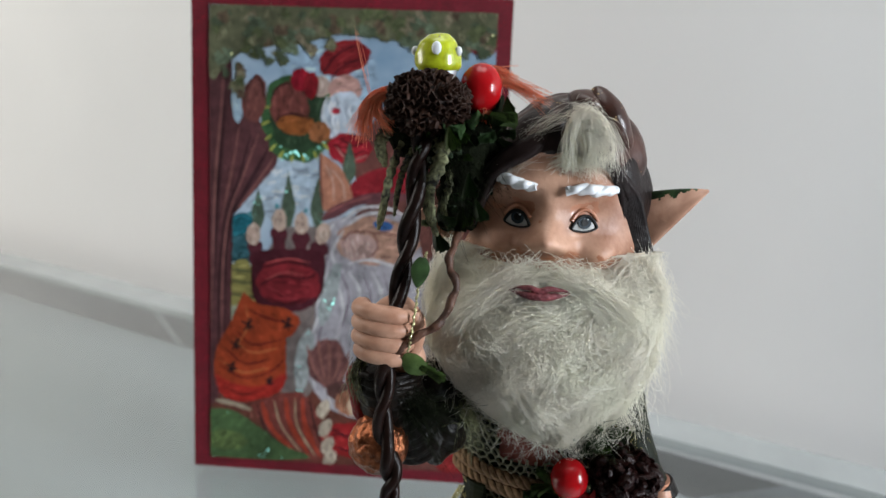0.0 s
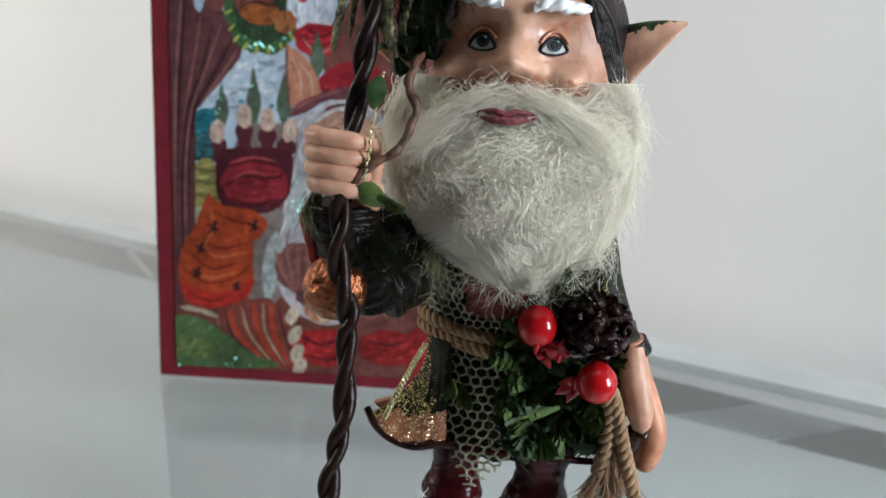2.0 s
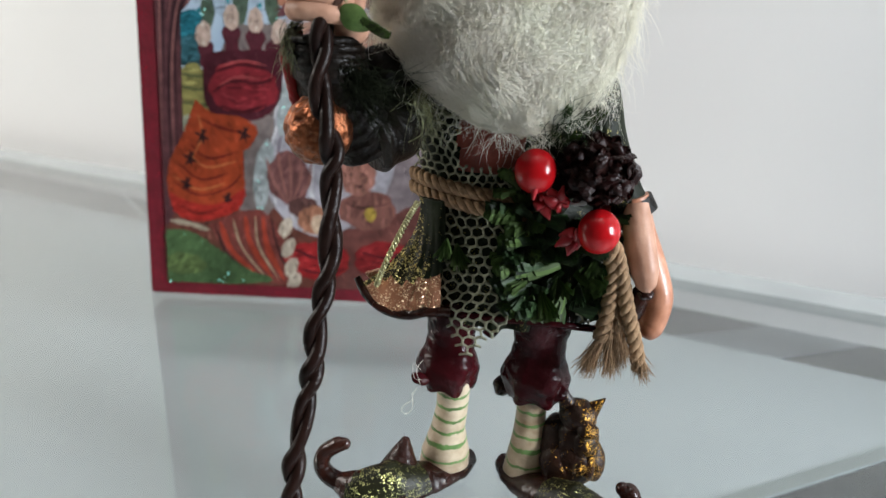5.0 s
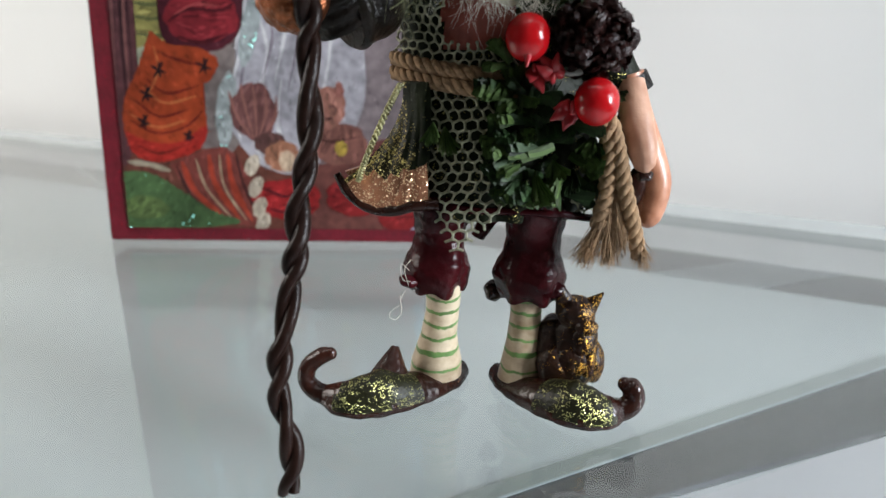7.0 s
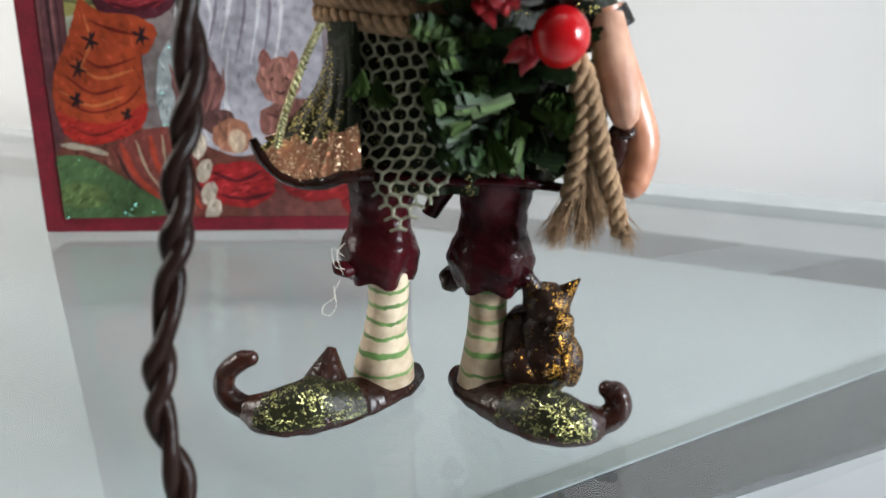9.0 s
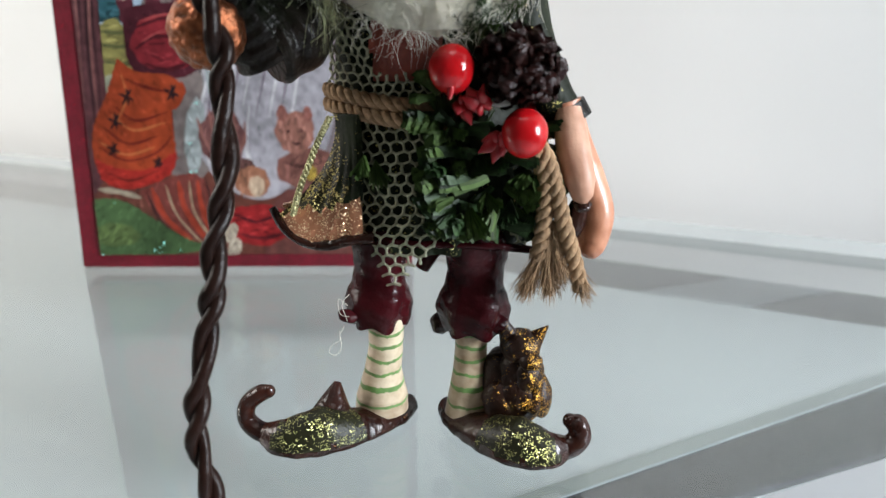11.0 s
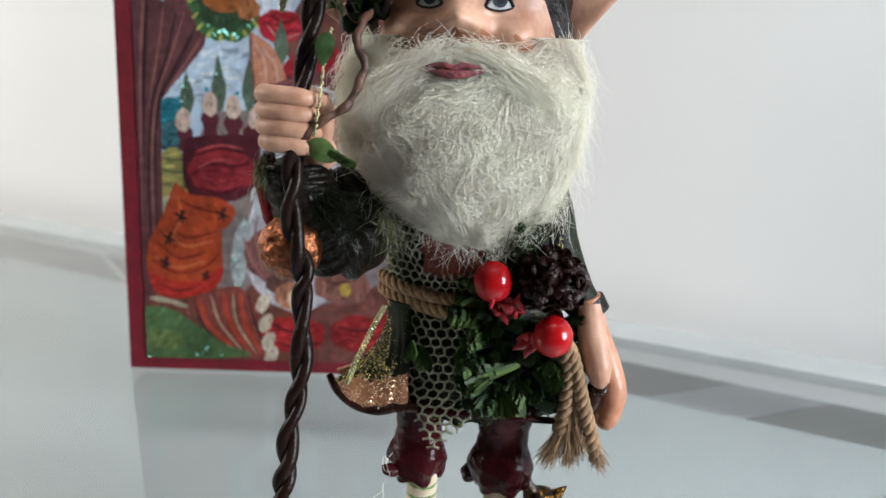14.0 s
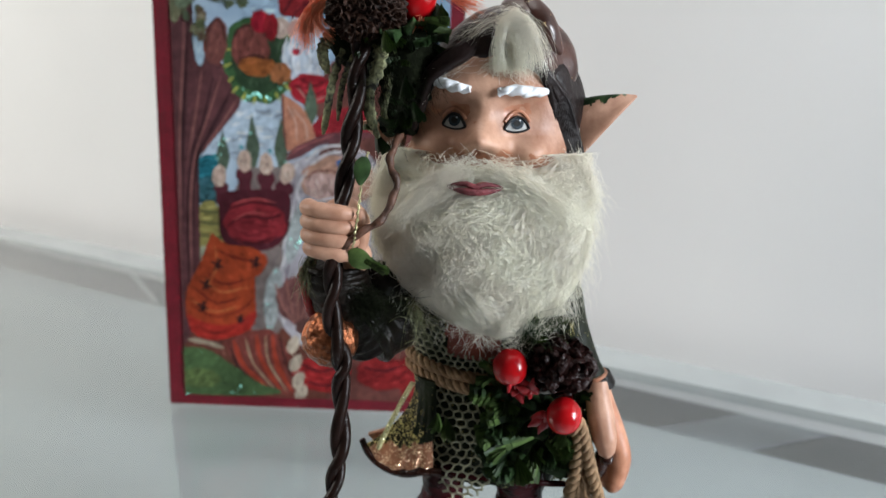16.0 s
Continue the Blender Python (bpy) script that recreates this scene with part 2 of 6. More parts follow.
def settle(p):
    """Sets a point of the figure or its trimmings on the glass: turned, scaled and shifted to fit the camera's view.
    """
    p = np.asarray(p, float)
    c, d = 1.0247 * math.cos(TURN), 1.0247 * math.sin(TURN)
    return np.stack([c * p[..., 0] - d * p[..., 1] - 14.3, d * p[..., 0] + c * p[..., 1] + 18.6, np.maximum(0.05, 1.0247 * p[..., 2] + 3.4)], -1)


class Mesher:
    settled = False

    def __init__(self):
        self.v, self.f, self.m, self.n = [], [], [], 0

    def add(self, v, f, m=0):
        v, f = np.asarray(v, float), np.asarray(f, int)
        self.v.append(v)
        self.f.append((f + self.n).tolist())
        self.m += [m] * len(f)
        self.n += len(v)

    def grid(self, pts, m=0, closed=False, ends=False):
        """Rows of rings; pts has the shape (rows, cols, 3)."""
        r, c = pts.shape[:2]
        i, j = np.meshgrid(np.arange(r - 1), np.arange(c if closed else c - 1), indexing="ij")
        a, b = i * c + j, i * c + (j + 1) % c
        f = np.stack([a, b, b + c, a + c], -1).reshape(-1, 4)
        if callable(m):
            v = pts.reshape(-1, 3)
            mids = v[f].mean(1)
            which = np.asarray(m(mids))
            for k in np.unique(which):
                self.add(v, f[which == k], int(k))
        else:
            self.add(pts.reshape(-1, 3), f, m)
        if ends and not callable(m):
            for row, flip in ((0, True), (r - 1, False)):
                ring = pts[row]
                fan = [[k, (k + 1) % c, c] for k in range(c)]
                self.add(np.vstack([ring, ring.mean(0)]), [t[::-1] if flip else t for t in fan], m)

    def tube(self, path, radius, m=0, sides=8, ends=True, flat=1.0):
        p = np.asarray(path, float)
        rad = np.broadcast_to(np.asarray(radius, float), (len(p),))
        d = np.gradient(p, axis=0)
        d /= np.linalg.norm(d, axis=1)[:, None] + 1e-9
        ref = np.array([0.0, -1.0, 0.0]) if abs(d[0] @ (0, 1, 0)) < 0.9 else np.array([1.0, 0, 0])
        rings = []
        for k in range(len(p)):
            ref = ref - d[k] * (ref @ d[k])
            ref /= np.linalg.norm(ref) + 1e-9
            other = np.cross(d[k], ref)
            a = np.arange(sides) * 2 * np.pi / sides
            rings.append(p[k] + rad[k] * (np.cos(a)[:, None] * ref * flat + np.sin(a)[:, None] * other))
        self.grid(np.array(rings), m, closed=True, ends=ends)

    def ball(self, c, r, m=0, turn=None, bump=0.0, freq=0.3, seed=0, rows=24, cols=32):
        u, w = np.meshgrid(np.linspace(0, np.pi, rows), np.arange(cols) * 2 * np.pi / cols, indexing="ij")
        d = np.stack([np.sin(u) * np.cos(w), np.sin(u) * np.sin(w), np.cos(u)], -1)
        p = d * np.asarray(r, float)
        if bump:
            p = p * (1 + bump * wob(p.reshape(-1, 3), freq, seed).reshape(rows, cols, 1))
        if turn is not None:
            p = p @ np.array(Euler([radians(a) for a in turn]).to_matrix()).T
        self.grid(p + np.asarray(c, float), m, closed=True)

    def data(self, name, mats, smooth=True):
        me = bpy.data.meshes.new(name)
        v = np.concatenate(self.v)
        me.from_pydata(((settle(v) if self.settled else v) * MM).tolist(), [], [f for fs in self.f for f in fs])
        for x in mats:
            me.materials.append(x)
        me.polygons.foreach_set("material_index", self.m)
        me.polygons.foreach_set("use_smooth", [smooth] * len(me.polygons))
        me.validate()
        me.update()
        return me

    def thing(self, name, mats, parent=None, label="", smooth=True):
        ob = new(name, self.data(name, mats if isinstance(mats, (list, tuple)) else [mats], smooth))
        ob.parent = parent
        if label:
            ob["label"] = label
        return ob


def holder(name, place=(0, 0, 0)):
    ob = new(name)
    ob.location = Vector(place) * MM
    ob.empty_display_size = 0.01
    return ob


def smooth_path(points, n=40):
    """A Catmull-Rom curve through the points."""
    p = np.asarray(points, float)
    p = np.vstack([2 * p[0] - p[1], p, 2 * p[-1] - p[-2]])
    out = []
    k = len(p) - 3
    for s in np.linspace(0, k - 1e-6, n):
        i, t = int(s), s - int(s)
        a, b, c, d = p[i : i + 4]
        out.append(0.5 * (2 * b + (c - a) * t + (2 * a - 5 * b + 4 * c - d) * t * t + (3 * b - a - 3 * c + d) * t**3))
    return np.array(out)


def prism(outline, z0, z1, material, name, parent=None, bevel=0.0):
    """An upright prism over an outline in metres."""
    bm = bmesh.new()
    low = [bm.verts.new((x, y, z0)) for x, y in outline]
    high = [bm.verts.new((x, y, z1)) for x, y in outline]
    bm.faces.new(low[::-1]), bm.faces.new(high)
    for i in range(len(outline)):
        j = (i + 1) % len(outline)
        bm.faces.new((low[i], low[j], high[j], high[i]))
    bmesh.ops.recalc_face_normals(bm, faces=bm.faces)
    if bevel:
        bmesh.ops.bevel(bm, geom=bm.edges[:], offset=bevel, segments=2, affect="EDGES")
    me = bpy.data.meshes.new(name)
    bm.to_mesh(me), bm.free()
    me.materials.append(material)
    ob = new(name, me)
    ob.parent = parent
    return ob


def block(lo, hi, material, name, parent=None, bevel=0.0):
    return prism([(lo[0], lo[1]), (hi[0], lo[1]), (hi[0], hi[1]), (lo[0], hi[1])], lo[2], hi[2], material, name, parent, bevel)


# ---- the room ----
def structure(ob, label, category):
    return tagged(ob, label, category, kind="structure")


structure(prism([(-1.5, 1.346), (-1.5, 1.426), (1.7, -0.202), (1.7, -0.282)][::-1], -0.75, 1.6, M_WALL, "wall_north"), "plain white painted wall behind the table", "wall")


def wall_with_opening(name, axis, at, lo, hi, w_lo, w_hi, z_lo, z_hi):
    """A wall of four blocks round an opening for an added lamp, joined in one mesh."""
    bm = bmesh.new()

    def slab(a, b, z0, z1):
        p = Matrix.Diagonal((0.1 if axis == "x" else b - a, b - a if axis == "x" else 0.1, z1 - z0, 1))
        c = (at, (a + b) / 2, (z0 + z1) / 2) if axis == "x" else ((a + b) / 2, at, (z0 + z1) / 2)
        bmesh.ops.create_cube(bm, size=1, matrix=Matrix.Translation(c) @ p)

    slab(lo, w_lo, -0.75, 1.6), slab(w_hi, hi, -0.75, 1.6), slab(w_lo, w_hi, -0.75, z_lo), slab(w_lo, w_hi, z_hi, 1.6)
    me = bpy.data.meshes.new(name)
    bm.to_mesh(me), bm.free()
    me.materials.append(M_ROOM)
    structure(new(name, me), "unseen dark brown wall with an opening for an added lamp", "wall")


# unseen walls and ceiling, added dark so glossy paint reflects little light
wall_with_opening("wall_west", "x", -1.45, -1.6, 1.31, 0.05, 0.65, 0.28, 0.96)
wall_with_opening("wall_east", "x", 1.39, -1.6, -0.16, -0.58, -0.22, 0.08, 0.78)
structure(block((-1.5, -1.7, -0.75), (1.7, -1.6, 1.6), M_ROOM, "wall_south"), "unseen dark brown wall behind the camera", "wall")
structure(block((-1.5, -1.7, -0.85), (1.7, 1.6, -0.75), M_FLOOR, "floor"), "pale blue-white smooth floor", "floor")
structure(block((-1.5, -1.7, 1.6), (1.7, 1.6, 1.7), mat("ceiling_paint", (0.5, 0.5, 0.49), 0.8, var=0.03, scale=6), "ceiling"), "unseen grey ceiling that closes the room", "ceiling")

# ---- the table ----
table = holder("glass_table", (0, 400, -740))
tagged(table, "pale grey-white glass table with dark polished edges", "table")


def strip(name, a, b, c, d, z, material, label="", thick=0.006):
    """A flat strip a-b-c-d with heights z."""
    bm = bmesh.new()
    top = [bm.verts.new((*p, h)) for p, h in zip((a, b, c, d), z)]
    low = [bm.verts.new((*p, h - thick)) for p, h in zip((a, b, c, d), z)]
    bm.faces.new(top), bm.faces.new(low[::-1])
    for i in range(4):
        j = (i + 1) % 4
        bm.faces.new((top[i], low[i], low[j], top[j]))
    bmesh.ops.recalc_face_normals(bm, faces=bm.faces)
    me = bpy.data.meshes.new(name)
    bm.to_mesh(me), bm.free()
    me.materials.append(material)
    ob = new(name, me)
    ob.parent, ob.matrix_parent_inverse = table, Matrix.Translation((0, -0.4, 0.74))
    if label:
        ob["label"] = label
    return ob


# a clear glass sheet over a lowered frosted panel in a dark frame, with reflections as pale patches
def layer(name, outline, z0, z1, material, label=""):
    ob = prism([(x / 1000, y / 1000) for x, y in outline], z0 / 1000, z1 / 1000, material, name)
    ob.parent, ob.matrix_parent_inverse = table, Matrix.Translation((0, -0.4, 0.74))
    if label:
        ob["label"] = label
    return ob


OUT = lambda x: (x, 550 - 0.497 * x)
MID = lambda x: (x, 512 - 0.492 * x)
NEAR = lambda x: (x, 150 + 0.45 * x)
PANEL_FAR = lambda x: (x, 517.5 - 0.497 * x)
PANEL_NEAR = lambda x: (x, 207.2 + 0.518 * x)
layer("glass_sheet", [MID(-1300), NEAR(-1300), NEAR(384.3)], -4.2, 0, M_CLEAR, "clear polished glass sheet").visible_shadow = False
layer("frosted_panel", [PANEL_FAR(-1290), PANEL_NEAR(-1290), PANEL_NEAR(305.7)], -37.5, -36, M_GLASS, "pale grey-blue frosted panel")
layer("panel_border", [PANEL_NEAR(-1280), PANEL_NEAR(290), (281, PANEL_NEAR(281)[1] + 7), (-1280, PANEL_NEAR(-1280)[1] + 9)], -35.9, -35.4, M_BORDER, "darker border of the frosted panel")
layer("border_frame", [(-1290, 576 + 0.509 * 1290), (-1290, -322), (419, 364)], -39, -36.4, M_BEVEL, "dark grey polished frame round the frosted panel")
# two pale patches put in as bright reflections on the frame
layer("reflection_patch", [(158, 440), (207, 415), (268, 439), (222, 463)], -36.3, -35.9, M_REFLECTION, "pale patch painted as a reflection on the frame")
layer("reflection_patch", [(-322, 742), (-312, 737), (-247, 647), (-254, 649)], -36.3, -35.9, M_RIM, "pale patch painted as a reflection on the frame")
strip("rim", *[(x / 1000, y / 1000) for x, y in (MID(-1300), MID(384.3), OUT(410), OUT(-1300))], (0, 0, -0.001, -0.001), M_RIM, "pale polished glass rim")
block((-0.7, 0.35, -0.75), (-0.63, 0.42, -0.0395), M_RIM, "leg", table).matrix_parent_inverse = Matrix.Translation((0, -0.4, 0.74))
block((0.05, 0.29, -0.75), (0.12, 0.36, -0.0395), M_RIM, "leg", table).matrix_parent_inverse = Matrix.Translation((0, -0.4, 0.74))

# ---- the gift box ----
gift = holder("gift_box", (-45, 409.93, -1.8))
gift.rotation_euler.x = TIP
tagged(gift, "tall red glitter gift box with a painted winter picture", "gift box")


def boxed(ob):
    ob.parent, ob.matrix_parent_inverse = gift, Matrix.Translation((0.045, -0.41, 0))
    return ob


boxed(block((-0.1216, 0.375, 0), (0.0318, 0.389, 0.240), M_BOXRED, "body", None, 0.0005))
PAINTS = {}


def paint(rgb, sparkle=None):
    key = (rgb, sparkle)
    if key not in PAINTS:
        m = mat("printed_paint", [v * 0.62 for v in rgb], 0.5, var=0.34, scale=260, spec=0.16)
        if sparkle:
            glitter(m, sparkle, 1000, 0.16, 0.5)
        PAINTS[key] = m
    return PAINTS[key]


LAYER = [0]


def daub(name, x, z, rx, rz, rgb, turn=0, point=0.0, rough=0.07, sparkle=None, stroke=0):
    """A flat painted patch on the box front, drawn to a point at its top by 'point', with brush strokes in lighter and darker paint on it."""
    LAYER[0] += 1
    r = np.random.default_rng(LAYER[0])
    ms = Mesher()

    def oval(cx, cz, a_r, b_r, tilt, y, ragged, n, m, sharp=0.0):
        a = np.linspace(0, 2 * np.pi, n, endpoint=False)
        u, w = np.cos(a) * a_r * (1 - sharp * np.clip(np.sin(a), -0.2, 1)), np.sin(a) * b_r
        k = 1 + ragged * (np.sin(3 * a + cx) + np.sin(7 * a + 2.1 * cz) + 0.6 * np.sin(13 * a + cx)) / 2
        c, s = math.cos(radians(tilt)), math.sin(radians(tilt))
        px, pz = cx + k * (u * c - w * s), cz + k * (u * s + w * c)
        px, pz = np.clip(px, -112.3, 24.8), np.clip(pz, 6.3, 233.2)
        front = np.stack([px, 0 * px + y, pz], 1)
        ms.v.append(np.vstack([front, front + (0, 0.02, 0)]))
        ms.f.append([[ms.n + i for i in range(n)]] + [[ms.n + i, ms.n + n + i, ms.n + n + (i + 1) % n, ms.n + (i + 1) % n] for i in range(n)])
        ms.m += [m] * (n + 1)
        ms.n += 2 * n

    y = 374.15 - 0.003 * LAYER[0]
    oval(x, z, rx, rz, turn, y, rough, 44, 0, point)
    area = rx * rz
    for k in range(int(min(70, 8 + area / 5))):
        rad, ang = math.sqrt(r.uniform(0, 0.72)), r.uniform(0, 6.283)
        u, w = rad * rx * math.cos(ang), rad * rz * math.sin(ang)
        if point and w > 0:
            u *= 1 - point * w / rz
        c, s = math.cos(radians(turn)), math.sin(radians(turn))
        wide = r.uniform(0.25, 0.7) * min(1.0, 0.25 + min(rx, rz) / 10)
        oval(x + u * c - w * s, z + u * s + w * c, wide, wide * r.uniform(2.5, 6), stroke + r.normal(0, 14), y - 0.0005 - 0.00003 * k, 0.1, 10, 1 + k % 2)
    lighter, darker = tuple(min(0.8, v * 1.5 + 0.01) for v in rgb), tuple(v * 0.55 for v in rgb)
    return boxed(ms.thing(name, [paint(rgb, sparkle), paint(lighter), paint(darker, sparkle)], None, "", smooth=False))


TEAL = (0.35, 0.8, 0.7)


def blob(name, points, rgb, sparkle=None, stroke=0):
    """A flat painted patch with a drawn outline through a few points, rounded, and brush strokes on it."""
    LAYER[0] += 1
    r = np.random.default_rng(LAYER[0])
    y = 374.15 - 0.003 * LAYER[0]
    p = np.array(points + points[:2])
    q = smooth_path(np.c_[p[:-1], 0 * p[:-1, 0]], 10 * len(points))[:-1, :2]
    q += 0.25 * np.stack([np.sin(q[:, 1] * 1.9), np.sin(q[:, 0] * 2.3)], 1)
    q = np.stack([np.clip(q[:, 0], -112.3, 24.8), np.clip(q[:, 1], 6.3, 233.2)], 1)
    bm = bmesh.new()
    face = bm.faces.new([bm.verts.new((x * MM, y * MM, z * MM)) for x, z in q])
    bmesh.ops.triangulate(bm, faces=[face])
    tri = [[v.co.copy() for v in f.verts] for f in bm.faces]
    weights = np.array([max(1e-9, (t[1] - t[0]).cross(t[2] - t[0]).length) for t in tri])
    for f in bm.faces:
        if f.normal.y > 0:
            f.normal_flip()
    span = min(np.ptp(q[:, 0]), np.ptp(q[:, 1]))
    for k in range(int(min(90, 10 + weights.sum() * 5e4))):
        t = tri[r.choice(len(tri), p=weights / weights.sum())]
        a, b = sorted(r.uniform(0.05, 0.95, 2))
        c = t[0] * a + t[1] * (b - a) + t[2] * (1 - b)
        w, h, ang = r.uniform(0.2, 0.5) * MM, r.uniform(0.8, 2.2) * MM * min(1, span / 20), radians(stroke + r.normal(0, 14))
        u, n = Vector((math.cos(ang), 0, math.sin(ang))) * w, Vector((-math.sin(ang), 0, math.cos(ang))) * h
        lift = Vector((0, -(0.0005 + 0.00003 * k % 0.0018) * MM, 0))
        f = bm.faces.new([bm.verts.new(c + lift + v) for v in (n, u, -n, -u)][::-1])
        f.material_index = 1 + k % 2
        if f.normal.y > 0:
            f.normal_flip()
    me = bpy.data.meshes.new(name)
    bm.to_mesh(me), bm.free()
    for m in (paint(rgb, sparkle), paint(tuple(min(0.8, v * 1.4 + 0.01) for v in rgb)), paint(tuple(v * 0.6 for v in rgb), sparkle)):
        me.materials.append(m)
    return boxed(new(name, me))


def brush(name, paths, width, rgb):
    """Drawn brush lines, tapered at both ends."""
    LAYER[0] += 1
    y = 374.15 - 0.003 * LAYER[0]
    for k, path in enumerate(paths):
        ms = Mesher()
        p = np.array(path)
        q = smooth_path(np.c_[p[:, 0], 0 * p[:, 0] + y - 0.0002 * k, p[:, 1]], 18)
        d = np.gradient(q, axis=0)
        n = np.stack([-d[:, 2], 0 * q[:, 0], d[:, 0]], 1)
        n /= np.linalg.norm(n, axis=1)[:, None] + 1e-9
        s = np.linspace(0, 1, 18)
        w = width * np.clip(np.sin(np.pi * np.clip(s, 0.03, 0.97)) ** 0.5 * (0.85 + 0.2 * np.sin(9 * s + k)), 0.1, 2)
        rows = np.stack([q - n * w[:, None], q + n * w[:, None]], 1)
        rows[..., 0], rows[..., 2] = np.clip(rows[..., 0], -112.3, 24.8), np.clip(rows[..., 2], 6.3, 233.2)
        ms.grid(rows, 0)
        boxed(ms.thing(name, paint(rgb), None, "", smooth=False))


boxed(block((-0.1123, 0.3742, 0.0063), (0.0248, 0.3752, 0.2332), mat("printed_sky", (0.16, 0.29, 0.43), 0.5, var=0.3, scale=30, second=(0.38, 0.46, 0.54), spec=0.16), "picture", None))
for x, z, rx, rz, c in ((-40, 45, 64, 52, (0.17, 0.06, 0.05)), (-70, 30, 42, 34, (0.15, 0.05, 0.035)), (-20, 90, 44, 50, (0.26, 0.21, 0.22)), (-66, 84, 26, 46, (0.22, 0.18, 0.17)), (-10, 150, 38, 40, (0.16, 0.06, 0.05))):
    daub("painted_ground", x, z, rx, rz, c, rough=0.12, stroke=20)
daub("painted_cloud", -64.8, 144.7, 30.3, 16.5, (0.5, 0.62, 0.74), stroke=-80)
daub("painted_cloud", -54.7, 202.5, 23.9, 15.9, (0.4, 0.56, 0.72), stroke=-80)
daub("painted_hill", -96.5, 127.5, 8.4, 6.7, (0.02, 0.17, 0.22), stroke=-85)
daub("painted_hill", -96.6, 115.9, 8.4, 7.3, (0.03, 0.1, 0.12), stroke=-85)
daub("painted_field", -96.7, 97.7, 9.7, 12.8, (0.3, 0.27, 0.09), stroke=-85)
daub("painted_field", -93.9, 82.3, 10.1, 6.2, (0.34, 0.36, 0.26), stroke=-85)
brush("painted_furrow", [[(-102.2, 105.9), (-92.4, 105.0), (-86.8, 106.6)], [(-102.3, 100.2), (-92.4, 99.3), (-86.8, 101.9)], [(-102.4, 93.2), (-92.5, 92.0), (-86.8, 94.0)]], 1.12, (0.12, 0.13, 0.05))
blob("painted_trunk", [(-112.5, 220.7), (-101.5, 218.6), (-102.8, 195.7), (-101.8, 185.4), (-89.4, 181.2), (-78.5, 162.7), (-86.7, 149.1), (-97.3, 136.4), (-102.4, 123.9), (-102.9, 58.7), (-114.9, 46.2)], (0.12, 0.045, 0.05))
brush("painted_bark", [[(-82.6, 167.8), (-92.2, 148.8), (-101.2, 132.2), (-105.9, 104.3)], [(-92.1, 172.7), (-97.7, 151.2), (-104.5, 132.0), (-107.7, 98.6), (-108.1, 58.4)], [(-102.7, 205.9), (-105.1, 180.0), (-108.3, 142.7), (-110.0, 95.6)], [(-86.7, 161.1), (-96.4, 142.7), (-103.5, 123.8), (-104.6, 70.2)]], 0.94, (0.045, 0.018, 0.022))
brush("painted_bark", [[(-79.9, 162.7), (-89.5, 148.4), (-99.2, 135.0)], [(-88.1, 172.9), (-95.0, 154.0), (-102.9, 132.1), (-106.2, 101.4), (-106.4, 58.5)], [(-97.6, 176.4), (-101.0, 156.5), (-106.8, 129.2)], [(-104.8, 210.9), (-106.7, 182.6), (-110.0, 142.6), (-111.9, 75.5)]], 0.68, (0.26, 0.11, 0.1))
daub("painted_sky_gap", -98.8, 188.1, 2.7, 10.3, (0.45, 0.62, 0.75), turn=4)
daub("painted_wreath", -67.8, 181.5, 19.4, 21.1, (0.05, 0.13, 0.05), sparkle=TEAL, stroke=-40)
daub("painted_wreath", -67.3, 182.0, 15.7, 16.7, (0.03, 0.06, 0.03))
brush("painted_needles", [[(-81.8, 173.1), (-84.5, 170.4)], [(-79.6, 168.5), (-82.6, 165.2)], [(-75.8, 165.5), (-78.0, 161.7)], [(-71.2, 164.1), (-72.0, 159.8)], [(-66.3, 164.3), (-65.7, 160.1)], [(-60.9, 166.1), (-59.0, 162.0)], [(-56.4, 170.2), (-53.6, 166.9)], [(-82.6, 179.6), (-86.7, 177.6)], [(-82.4, 186.1), (-86.1, 186.0)]], 0.81, (0.42, 0.45, 0.1))
daub("painted_mitten", -90.2, 189.7, 5.9, 11.3, (0.2, 0.07, 0.06), turn=-8)
daub("painted_mitten", -73.2, 187.0, 9.5, 11.1, (0.2, 0.06, 0.05))
daub("painted_mitten", -69.7, 178.3, 9.2, 4.9, (0.34, 0.11, 0.03), stroke=-80)
brush("painted_outline", [[(-82.6, 188.7), (-78.6, 196.0), (-70.6, 197.4), (-64.7, 192.0)], [(-96.1, 190.8), (-90.7, 199.7), (-86.7, 197.5), (-84.8, 188.6)], [(-78.6, 181.1), (-71.9, 183.4), (-62.4, 181.2)]], 0.66, (0.05, 0.015, 0.015))
daub("painted_cuff", -58.6, 196.8, 5.8, 4.8, (0.55, 0.42, 0.36))
daub("painted_ball", -67.4, 199.5, 5.3, 5.3, (0.36, 0.012, 0.03))
daub("painted_ball", -62.6, 197.2, 3.7, 6.4, (0.26, 0.012, 0.02))
daub("painted_cap", -46.9, 210.4, 12.7, 7.9, (0.26, 0.02, 0.025), turn=20, stroke=-80)
brush("painted_fold", [[(-57.3, 202.4), (-50.8, 211.5), (-41.7, 216.9)], [(-53.3, 200.0), (-46.8, 207.4), (-33.7, 210.9)]], 0.79, (0.1, 0.01, 0.015))
daub("painted_head", -46.1, 196.2, 8.0, 6.4, (0.52, 0.3, 0.26), stroke=-80)
daub("painted_beard", -46.4, 182.4, 10.8, 12.4, (0.56, 0.64, 0.74))
brush("painted_lock", [[(-54.5, 192.3), (-56.6, 184.5), (-52.9, 174.3)], [(-50.5, 189.9), (-51.7, 180.8), (-48.9, 171.9)], [(-43.8, 188.9), (-43.6, 179.9), (-44.8, 170.7)], [(-38.5, 191.7), (-37.0, 184.0), (-40.3, 173.5)]], 0.79, (0.72, 0.76, 0.8))
